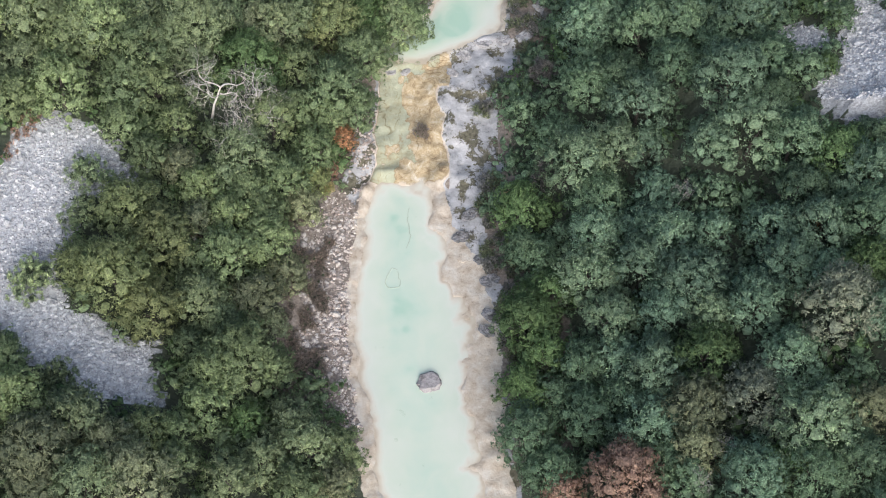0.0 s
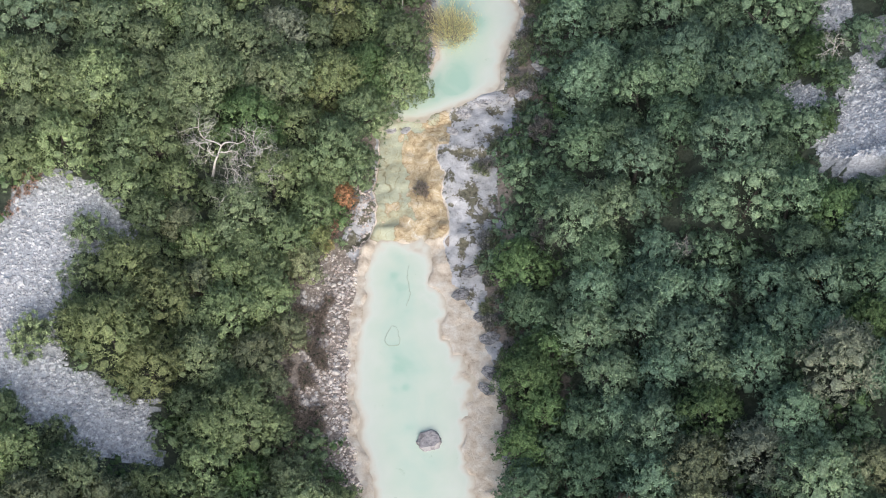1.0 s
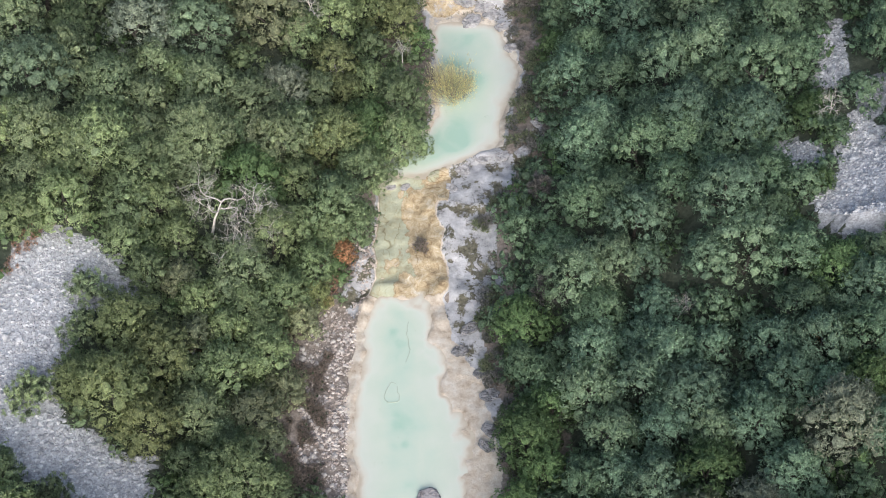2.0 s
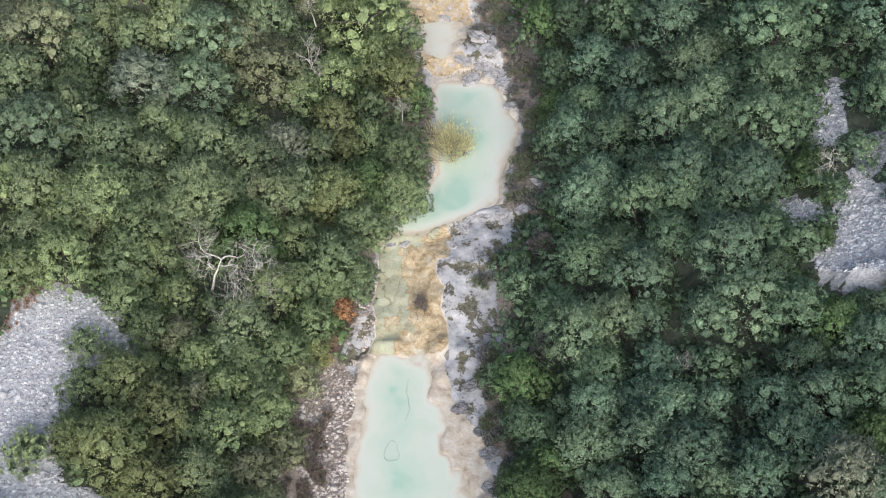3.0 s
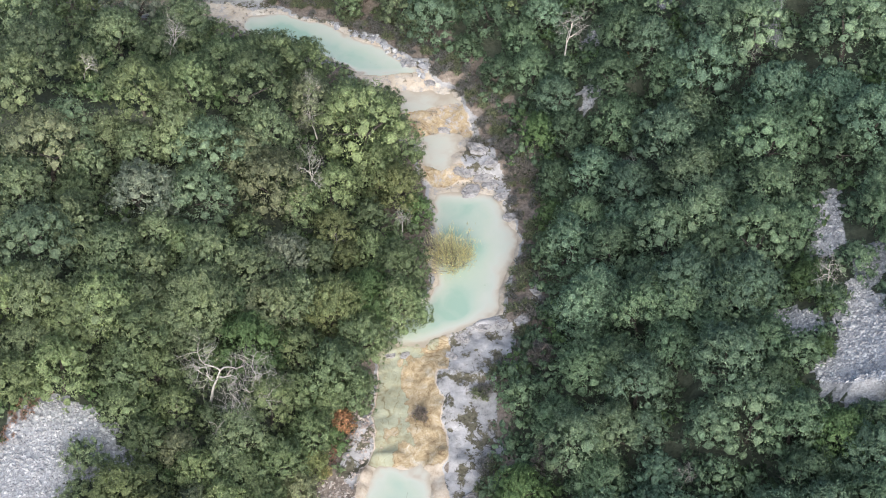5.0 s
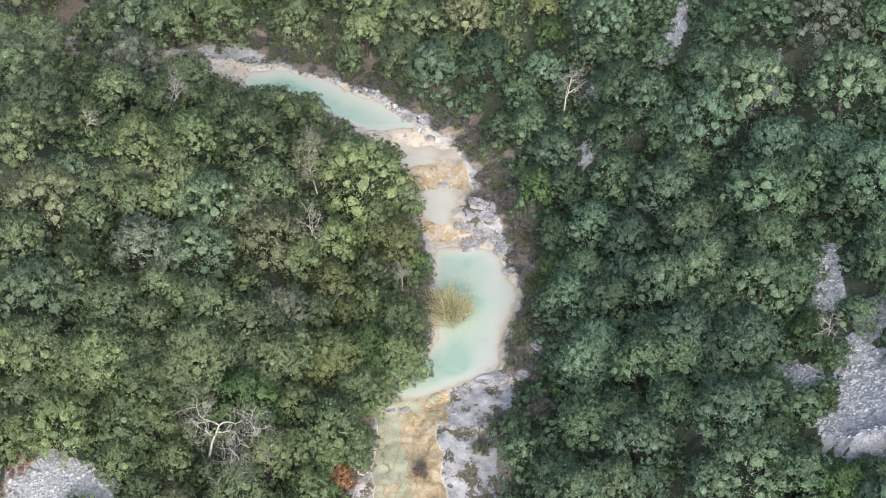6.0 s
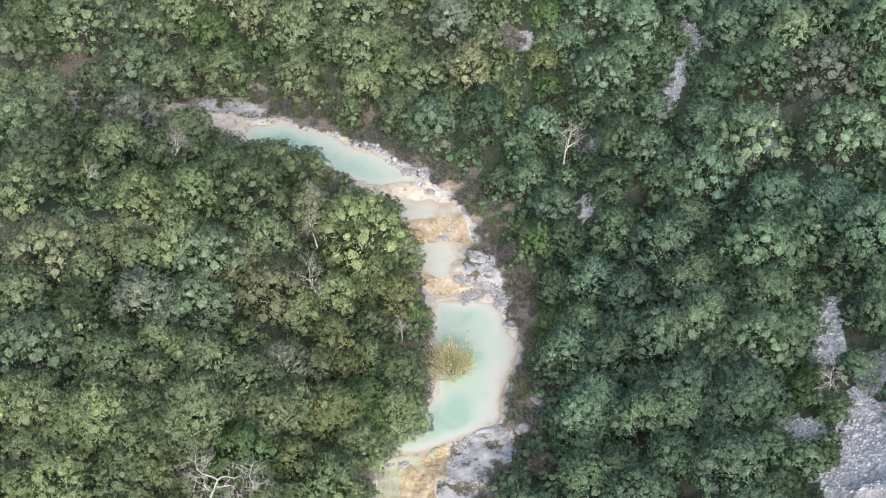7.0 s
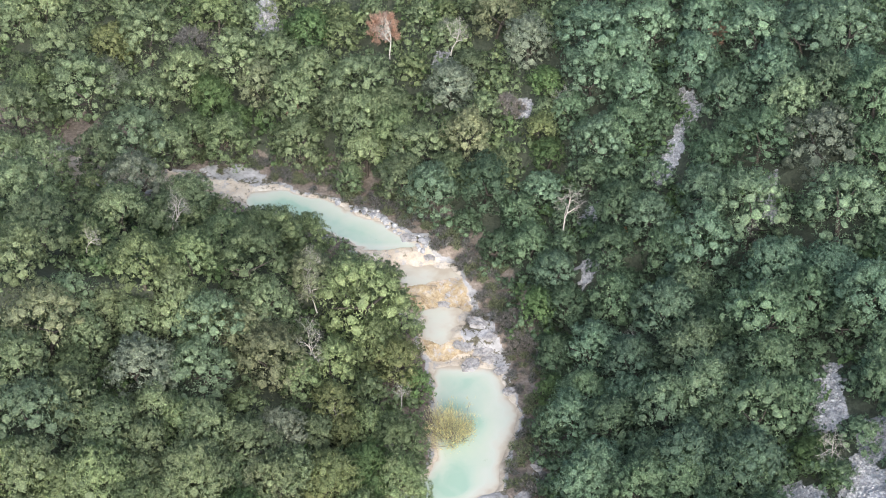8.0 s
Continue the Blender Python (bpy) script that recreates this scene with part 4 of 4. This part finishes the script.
BIG_CROWNS = leafy_meshes(100, 9, 20, 13, 19, 0.052, mass=(0.18, 0.33), sprig=(0.075, 0.13))
HUGE_CROWNS = leafy_meshes(150, 4, 32, 13, 16, 0.04, mass=(0.15, 0.27), sprig=(0.06, 0.1))
SMALL_CROWNS = leafy_meshes(200, 6, 13, 12, 16, 0.064, mass=(0.22, 0.37), sprig=(0.09, 0.15))
WISPY_CROWNS = crown_meshes(340, 3, 6, 7, 20, 0.09, centre=0.5, tall=0.6, core=0.4)
TWIGGY_CROWNS = crown_meshes(360, 3, 7, 8, 34, 0.13, centre=0.55, tall=0.75, core=0.3, slim=True)
FUZZY_CROWNS = crown_meshes(380, 2, 9, 16, 34, 0.07, centre=0.5, tall=0.75, puff=(0.16, 0.3), core=0.25, slim=True, inner=3)
TRUNKS = [trunk_mesh("trunk", 400 + k) for k in range(4)]
BARES = [bare_meshes(500 + k) for k in range(5)]

SAYS = {
    "sage": "grey-olive evergreen oak with a dense lumpy crown",
    "olive": "olive-green evergreen oak with a dense rounded crown", "greygreen": "grey-green evergreen oak with a lumpy crown",
    "shady": "evergreen oak whose mid-green carries the shade of its slope",
    "deep": "evergreen oak of the wood, its deep green warmed for the lit side",
    "dark": "dark green evergreen oak in the shaded wood", "bright": "fresh green broadleaf tree among darker oaks",
    "yellowish": "evergreen oak with a yellowish autumn crown", "brownish": "evergreen oak with a brownish thinning crown",
    "scrub": "grey dry scrub bush with bare twigs", "hoary": "hoary grey-leaved tree with a pale crown",
    "light": "sage-green oak with a broad pale crown", "rusty": "dead tree with rust-red withered leaves",
}
NAMES = {"bright": "broadleaf_tree", "hoary": "willow_tree", "rusty": "withered_tree", "scrub": "shrub", "dark": "holm_oak", "light": "downy_oak"}
pick = random.Random(7)
standing = []


def plant(kind, x, y, r, crowns, name, group, says=""):
    tree = new(name)
    tree.empty_display_size = 0.3
    tagged(tree, says or SAYS[kind], "shrub" if name == "shrub" else "tree", group)
    trunk = new("trunk", pick.choice(TRUNKS))
    crown = new("crown", pick.choice(crowns))
    crown.material_slots[0].link = "OBJECT"
    crown.material_slots[0].material = LEAVES[kind]
    trunk.parent = crown.parent = tree
    trunk.scale = (0.45, 0.45, 0.42) if name == "shrub" else (0.9, 0.9, 0.66)
    high = pick.uniform(0.92, 1.18)
    tree.matrix_basis = pose(x, y, height_at(x, y), 0, 0, pick.uniform(0, 360)) @ Matrix.Diagonal((r, r, r * high, 1))
    standing.append((x, y, r))
    return tree


LIT_GREENS = {"dark": "deep", "greygreen": "sage", "shady": "olive"}
SHADED_GREENS = {"olive": "shady", "sage": "shady", "deep": "dark"}


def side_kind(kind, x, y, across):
    """Puts the side light into leaf colour: warmer greens on the sunnier side and the gorge's head, cooler ones on the
    shaded slope.
    """
    return (LIT_GREENS if across < 0 or (y > 72 and x < 8) else SHADED_GREENS).get(kind, kind)


def sides_at(places):
    return stream_at(np.array([p[0] for p in places]), np.array([p[1] for p in places]))[2]


for kind, places in GROVES:
    for (x, y, r), across in zip(places, sides_at(places)):
        if kind == "scrub":
            plant(kind, x, y, r * 1.15, TWIGGY_CROWNS, "shrub", "scrub on the slopes")
        elif kind == "thicket":
            plant("sage", x, y, r * 1.2, WISPY_CROWNS, "shrub", "scrub on the slopes", "low grey-green thicket growing on the scree")
        else:
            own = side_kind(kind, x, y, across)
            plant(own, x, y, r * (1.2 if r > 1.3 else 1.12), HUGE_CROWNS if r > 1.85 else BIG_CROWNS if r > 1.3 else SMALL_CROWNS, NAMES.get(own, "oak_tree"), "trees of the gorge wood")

for x, y, r in BARE_TREES:
    tree = new("bare_tree")
    tree.empty_display_size = 0.3
    for me in pick.choice(BARES):
        new("branch" if me.name.startswith("branch") else "trunk", me).parent = tree
    low = 1.05 if 41 < y < 43 and -12.5 < x < -10 else 0.66
    tree.matrix_basis = pose(x, y, height_at(x, y) + (1.05 if low < 0.8 else 0.75) * r, 0, 0, pick.uniform(0, 360)) @ Matrix.Diagonal((r * 1.15 * low, r * 1.15 * low, r * 1.4 * low, 1))
    tagged(tree, "leafless dead tree with bleached white branches", "dead tree", "bare trees of the gorge")


def joined(name, label, arrays, kind, places):
    """Many trees or bushes that nobody would count, in one mesh."""
    rng = np.random.default_rng(len(places) + 5)
    verts, faces, slots, facing, count = [], [], [], [], 0
    for x, y, z, r in places:
        v, f, s, n = arrays[rng.integers(len(arrays))]
        a = rng.uniform(0, 6.283)
        turn = np.array([[math.cos(a), math.sin(a), 0], [-math.sin(a), math.cos(a), 0], [0, 0, rng.uniform(0.85, 1.15)]]) * r
        verts.append(v @ turn + (x, y, z))
        faces.append(f + count)
        slots.append(s)
        if n is not None:
            facing.append(n @ (turn / r))
        count += len(v)
    me = crown_mesh(name, np.concatenate(verts), np.concatenate(faces), np.concatenate(slots), np.concatenate(facing) if facing else None, kind)
    tagged(new(name, me), label, "wood" if name == "wood" else "undergrowth", kind="stuff")


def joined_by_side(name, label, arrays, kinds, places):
    """The same, dealt out over these kinds, each in the lit or shaded green of its side of the gorge."""
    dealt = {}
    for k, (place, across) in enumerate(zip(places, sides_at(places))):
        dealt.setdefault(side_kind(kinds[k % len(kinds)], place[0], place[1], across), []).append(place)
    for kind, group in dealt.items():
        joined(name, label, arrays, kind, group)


def free_places(count, low, high, gap, span, seed, clear=0.8, view=None):
    """Random places in the wood that keep off the water, the rock, the scree and the standing trees."""
    rng = np.random.default_rng(seed)
    x, y, r = rng.uniform(span[0], span[1], count), rng.uniform(span[2], span[3], count), rng.uniform(low, high, count)
    edge, level, across, along = stream_at(x, y)
    ok = edge > r * clear + 0.3 + 1.0 * ((across > 0) & (y > 36))
    ok &= ~((across < 0) & (y > 28.7) & (y < 41) & (edge < 2.4 + r))
    for back in (0.0, 0.9, 1.6) if gap else (0.0, 0.4):
        for aside in (-0.8, 0.8) if gap else ():
            ok &= patch_cover(x + aside * r, y + back * r, BANKS.values(), 0.45) < 0.5
        ok &= (scree_cover(x, y + back * r) < 0.5) & (patch_cover(x, y + back * r, BANKS.values(), 0.45) < 0.5)
    wide = 0.335 * np.hypot(y, 54) + 2.5
    in_view = (np.abs(x) < wide) & (y > 17) & (y < 96)
    if view is not None:
        ok &= in_view == view
    taken, out = np.array(standing), []
    z = ground_height(x, y)
    for k in np.flatnonzero(ok):
        if not gap and (np.hypot(taken[:, 0] - x[k], taken[:, 1] - y[k]) < 0.7 * taken[:, 2]).any():
            continue
        if gap and (np.hypot(taken[:, 0] - x[k], taken[:, 1] - y[k]) < gap * (taken[:, 2] + r[k])).any():
            continue
        if gap:
            taken = np.vstack([taken, (x[k], y[k], r[k])])
            standing.append((x[k], y[k], r[k]))
        out.append((x[k], y[k], z[k], r[k]))
    return out


MID = [leafy_crown(600 + k, 10, 9, 7, 0.08, mass=(0.22, 0.38), sprig=(0.1, 0.16)) for k in range(4)]
FAR = [leafy_crown(620 + k, 4, 6, 4, 0.15, mass=(0.34, 0.5), sprig=(0.14, 0.2)) for k in range(3)]
BUSH = [leafy_crown(640 + k, 2, 5, 4, 0.12, centre=0.4, tall=0.5, mass=(0.26, 0.42), sprig=(0.12, 0.18)) for k in range(5)]
between = free_places(5000, 0.9, 1.6, 0.66, (-38, 38, 14, 100), 3, clear=1.3, view=True)
joined_by_side("wood", "evergreen oaks standing close behind one another", MID, ("olive", "dark", "sage"), between)
beyond = free_places(1100, 2.3, 3.3, 0.8, (-60, 60, -10, 130), 5, view=False)
for k, kind in enumerate(("olive", "dark")):
    joined("wood", "evergreen oaks of the wood further off", FAR, kind, beyond[k::2])
low = free_places(8000, 0.75, 1.35, 0, (-36, 36, 17, 96), 6, clear=0.6, view=True)
joined_by_side("undergrowth", "dense evergreen undergrowth between the oaks", BUSH, ("dark", "olive", "bright", "dark"), low)


def bank_scrub():
    """Dry grass and twiggy scrub on the stream's right bank."""
    rng = np.random.default_rng(33)
    x, y = rng.uniform(-20, 9, 6500), rng.uniform(30, 82, 6500)
    edge, level, across, along = stream_at(x, y)
    bare = patch_cover(x, y, BANKS.values(), 0.45)
    ok = (across > 0) & (edge > 0.35) & (edge < 2.7) & ((bare < 0.5) | (layers(x, y, 1.5, 83) > 0.6 - 0.35 * smooth(0.9, 2.2, edge)))
    x, y, r = x[ok], y[ok], rng.uniform(0.22, 0.6, ok.sum())
    places = list(zip(x, y, ground_height(x, y), r))
    arrays = [crown_arrays(660 + k, 2, 4, 8, 0.26, centre=0.35, tall=0.6, core=0.2, slim=True) for k in range(4)]
    joined("undergrowth", "dry grass and twiggy scrub along the bank", arrays, "scrub", places[::2])
    joined("undergrowth", "brownish low scrub along the bank", arrays, "brownish", places[1::2])


bank_scrub()


def rubble_scrub():
    """Dry reddish brambles among the stones of the left bank."""
    rng = np.random.default_rng(35)
    x, y = rng.uniform(-10, -3, 900), rng.uniform(27, 48, 900)
    edge = stream_at(x, y)[0]
    ok = (edge > 1.2) & (edge < 3.8) & (layers(x, y, 1.2, 87) > -0.1)
    x, y, r = x[ok], y[ok], rng.uniform(0.2, 0.5, ok.sum())
    arrays = [crown_arrays(670 + k, 2, 4, 8, 0.26, centre=0.3, tall=0.6, core=0.2, slim=True) for k in range(3)]
    joined("undergrowth", "dry brownish brambles among the bank stones", arrays, "bramble", list(zip(x, y, ground_height(x, y), r)))


rubble_scrub()


def red_heath():
    """Low reddish heath on the upper edge of the scree."""
    rng = np.random.default_rng(37)
    x, y = rng.uniform(-26, -16, 1400), rng.uniform(36, 46, 1400)
    ok = patch_cover(x, y, [HEATH], 0.4) > 0.5
    x, y, r = x[ok], y[ok], rng.uniform(0.14, 0.3, ok.sum())
    arrays = [crown_arrays(690 + k, 2, 4, 7, 0.26, centre=0.25, tall=0.4, core=0.2, slim=True) for k in range(3)]
    joined("undergrowth", "reddish dry heath at the edge of the scree", arrays, "rusty", list(zip(x, y, ground_height(x, y), r)))


red_heath()

def fan_bush(x, y, r, says):
    """A twiggy bush: many thin stems that fan out from the foot, with pale leaves along their upper ends."""
    rng = np.random.default_rng(61)
    bush = tagged(new("shrub"), says, "shrub", "scrub on the slopes")
    bush.empty_display_size = 0.3
    leaves = []
    for k in range(90):
        way = Vector((*rng.normal(scale=0.5, size=2), rng.uniform(0.45, 1.0))).normalized()
        p, points, long = Vector((*rng.uniform(-0.25, 0.25, 2), -0.05)), [], rng.uniform(0.8, 1.25)
        for i in range(6):
            points.append(p.copy())
            way = (way + Vector(rng.normal(scale=0.1, size=3)) + Vector((0, 0, 0.03))).normalized()
            p = p + way * long / 5
        verts, faces = [], []
        tube(verts, faces, points, [0.016, 0.013, 0.011, 0.009, 0.006, 0.003], 3)
        new("stem", mesh_from("stem", verts, faces, LEAVES["bramble"])).parent = bush
        n = 48
        at = np.array([points[2].lerp(points[5], w)[:] for w in rng.uniform(0.0, 1.1, n) ** 0.6]) + rng.normal(scale=0.09, size=(n, 3))
        leaves.append(leaf_triangles(rng, at, np.tile(np.array(way[:]), (n, 1)), 0.05, True).reshape(-1, 3))
    leaves = np.concatenate(leaves)
    new("crown", mesh_from("crown", leaves, np.arange(len(leaves)).reshape(-1, 3), LEAVES["straw"], flat=True)).parent = bush
    bush.matrix_basis = pose(x, y, height_at(x, y)) @ Matrix.Diagonal((r * 1.3, r * 1.3, r * 1.5, 1))


for kind, x, y, r, says in LONE_SHRUBS:
    if kind == "straw" and r > 1:
        fan_bush(x, y, r, says)
        continue
    plant(kind, x, y, r, SMALL_CROWNS if kind == "orange" else FUZZY_CROWNS if kind == "straw" else TWIGGY_CROWNS, "shrub", "scrub on the slopes", says)


# ---- stones ----
def stone_arrays(rng, verts, flat=0.7):
    return verts * rng.uniform(0.7, 1.2, 3) * (1, 1, flat) * rng.uniform(0.74, 1.15, (len(verts), 1))


CHIP_VERTS = np.array([(1, 0, 0), (0, 1, 0), (-1, 0, 0), (0, -1, 0), (0, 0, 1), (0, 0, -1)], float)
CHIP_FACES = np.array([(0, 1, 4), (1, 2, 4), (2, 3, 4), (3, 0, 4), (1, 0, 5), (2, 1, 5), (3, 2, 5), (0, 3, 5)])


def scatter_stones(name, label, places, mat, seed, small, large, base=LOW_VERTS, base_faces=LOW_FACES):
    rng = np.random.default_rng(seed)
    shapes = [stone_arrays(rng, base) for _ in range(14)]
    verts, faces, count = [], [], 0
    for x, y, z in places:
        r, a = small + (large - small) * rng.random() ** 3, rng.uniform(0, 6.283)
        turn = np.array([[math.cos(a), math.sin(a), 0], [-math.sin(a), math.cos(a), 0], [0, 0, 1]]) * r
        verts.append(shapes[rng.integers(14)] @ turn + (x, y, z + r * 0.15))
        faces.append(base_faces + count)
        count += len(base)
    if verts:
        tagged(new(name, mesh_from(name, np.concatenate(verts), np.concatenate(faces), mat, flat=True)), label, "stones", kind="stuff")


def stones_on(polygon, density, seed, reach=None):
    rng = np.random.default_rng(seed)
    xs, ys = [p[0] for p in polygon], [p[1] for p in polygon]
    n = int((max(xs) - min(xs)) * (max(ys) - min(ys)) * density)
    x, y = rng.uniform(min(xs), max(xs), n), rng.uniform(min(ys), max(ys), n)
    keep = patch_cover(x, y, [polygon]) > 0.5
    x, y = x[keep], y[keep]
    return np.stack([x, y, ground_height(x, y)], 1)


for k, (key, polygon) in enumerate(SCREES.items()):
    fine = key == "left"
    scatter_stones("scree_stones", "loose pale grey limestone rubble on the slope", stones_on(polygon, 100 if fine else 150, 70 + k), SCREE_STONE, 80 + k, 0.035 if fine else 0.04, 0.15 if fine else 0.16, CHIP_VERTS, CHIP_FACES)


def single_stones(count, seed):
    """The larger stones of the screes and the rubble bank, each lying on the ground by itself."""
    rng = np.random.default_rng(seed)
    ground = bpy.data.objects["ground"]
    shapes = {}
    for mat in (SCREE_STONE, BANK_STONE):
        shapes[mat.name] = [mesh_from("stone", stone_arrays(rng, LOW_VERTS), LOW_FACES, mat, flat=True) for _ in range(8)]
    for polygon, share, mat in ((SCREES["left"], 0.4, SCREE_STONE), (SCREES["right"], 0.18, SCREE_STONE), (SCREES["upper"], 0.12, SCREE_STONE), (BANKS["rubble"], 0.3, BANK_STONE)):
        places = stones_on(polygon, 30, seed + len(polygon))
        for x, y, z in places[rng.permutation(len(places))[:int(count * share)]]:
            ob = new("stone", shapes[mat.name][rng.integers(8)])
            ob.parent = ground
            r = rng.uniform(0.1, 0.17) if rng.random() < 0.8 else rng.uniform(0.17, 0.26)
            ob.matrix_basis = pose(x, y, z + 0.2 * r, rng.uniform(-15, 15), rng.uniform(-15, 15), rng.uniform(0, 360)) @ Matrix.Diagonal((r, r, r, 1))


single_stones(300, 95)
scatter_stones("bank_rubble", "grey broken stones along the bank", stones_on(BANKS["rubble"], 55, 90), BANK_STONE, 91, 0.03, 0.14, CHIP_VERTS, CHIP_FACES)


def shore_chips(count, seed):
    """Pale chips between the lime shelf and the rubble of the left bank."""
    rng = np.random.default_rng(seed)
    x, y = rng.uniform(-9, -3, count), rng.uniform(26.8, 44, count)
    edge, level, across, along = stream_at(x, y)
    ok = (across < 0) & (edge > 0.0) & (edge < 2.2 * rng.random(count) + 0.2) & (layers(x, y, 0.9, 89) > -0.25)
    return np.stack([x[ok], y[ok], ground_height(x[ok], y[ok])], 1)


scatter_stones("bank_rubble", "white and pinkish broken stones beside the pool", shore_chips(9500, 97), PALE_CHIPS, 98, 0.03, 0.15, CHIP_VERTS, CHIP_FACES)
scatter_stones("bank_rubble", "pale boulders between the upper pools", stones_on(BANKS["rim"], 9, 92), SCREE_STONE, 93, 0.08, 0.36)


def boulder(x, y, z, r):
    rng = np.random.default_rng(8)
    bm = bmesh.new()
    bmesh.ops.create_icosphere(bm, subdivisions=4, radius=1)
    for v in bm.verts:
        p = v.co
        lump = 1 + 0.22 * noise.noise(p * 1.3) + 0.1 * noise.noise(p * 3.1) + 0.04 * noise.noise(p * 9)
        p *= lump
        p.z = min(p.z, 0.62 + 0.06 * noise.noise(p * 4))
    bmesh.ops.scale(bm, vec=(r, r * 0.86, r * 0.8), verts=bm.verts)
    me = bpy.data.meshes.new("boulder")
    bm.to_mesh(me)
    bm.free()
    me.materials.append(BOULDER_STONE)
    ob = tagged(new("boulder", me), "grey weathered boulder standing in the milky pool", "boulder")
    ob.matrix_basis = pose(x, y, z, 0, 0, 15)


boulder(*BOULDER)


def lime_rim(name, points, r):
    """A thin crooked lime rim that just breaks the pool's surface."""
    verts, faces = [], []
    tube(verts, faces, [Vector((x, y, 0.004)) for x, y in points], [r * (0.5 + 0.5 * math.sin(math.pi * (i + 0.4) / len(points))) for i in range(len(points))], 6)
    tagged(new(name, mesh_from(name, verts, faces, SILT)), "thin grey-green silt rim breaking the surface of the pool", "silt rim", "silt rims in the pool")


for points in SILT_RIMS:
    fine = []
    for (ax, ay), (bx, by) in zip(points[:-1], points[1:]):
        for k in range(6):
            w = k / 6
            x, y = ax + (bx - ax) * w, ay + (by - ay) * w
            fine.append((x + 0.16 * noise.noise((x * 2, y * 2, 1)) + 0.05 * noise.noise((x * 7, y * 7, 3)), y + 0.16 * noise.noise((x * 2, y * 2, 7))))
    lime_rim("silt_rim", fine, 0.024)


def ledge(x, y, r, seed):
    """A lobed slab of travertine with a rounded, overhanging edge."""
    bm = bmesh.new()
    bmesh.ops.create_icosphere(bm, subdivisions=4, radius=1)
    shift = Vector((seed * 3.7, seed * 1.3, 0))
    for v in bm.verts:
        p = v.co.copy()
        lump = 1 + 0.42 * noise.noise(p * 1.5 + shift) + 0.14 * noise.noise(p * 3.3 + shift) + 0.06 * noise.noise(p * 8 + shift)
        crack = 0.3 * max(0.0, 0.16 - abs(noise.noise(p * 2.6 - shift))) / 0.16
        top = 0.5 + 0.14 * noise.noise(p * 2.2 + shift) + 0.09 * noise.noise(p * 6 + shift) - crack
        lump -= 0.4 * crack
        v.co = Vector((p.x * lump * r, p.y * lump * r * 0.66, min(p.z * lump, top) * r * 0.45))
    me = bpy.data.meshes.new("travertine_ledge")
    bm.to_mesh(me)
    bm.free()
    me.materials.append(GREY_LEDGE_STONE if y < 41 else LEDGE_STONE)
    ob = tagged(new("travertine_ledge", me), "dark grey cracked outcrop beside the pool" if y < 41 else "pale grey travertine ledge at the edge of the stream", "rock ledge", "travertine ledges by the stream")
    ob.matrix_basis = pose(x, y, height_at(x, y) + 0.04, 0, 0, 40 * math.sin(seed * 5.1))


for k, (x, y, r) in enumerate(LEDGES):
    ledge(x, y, r, k + 1)
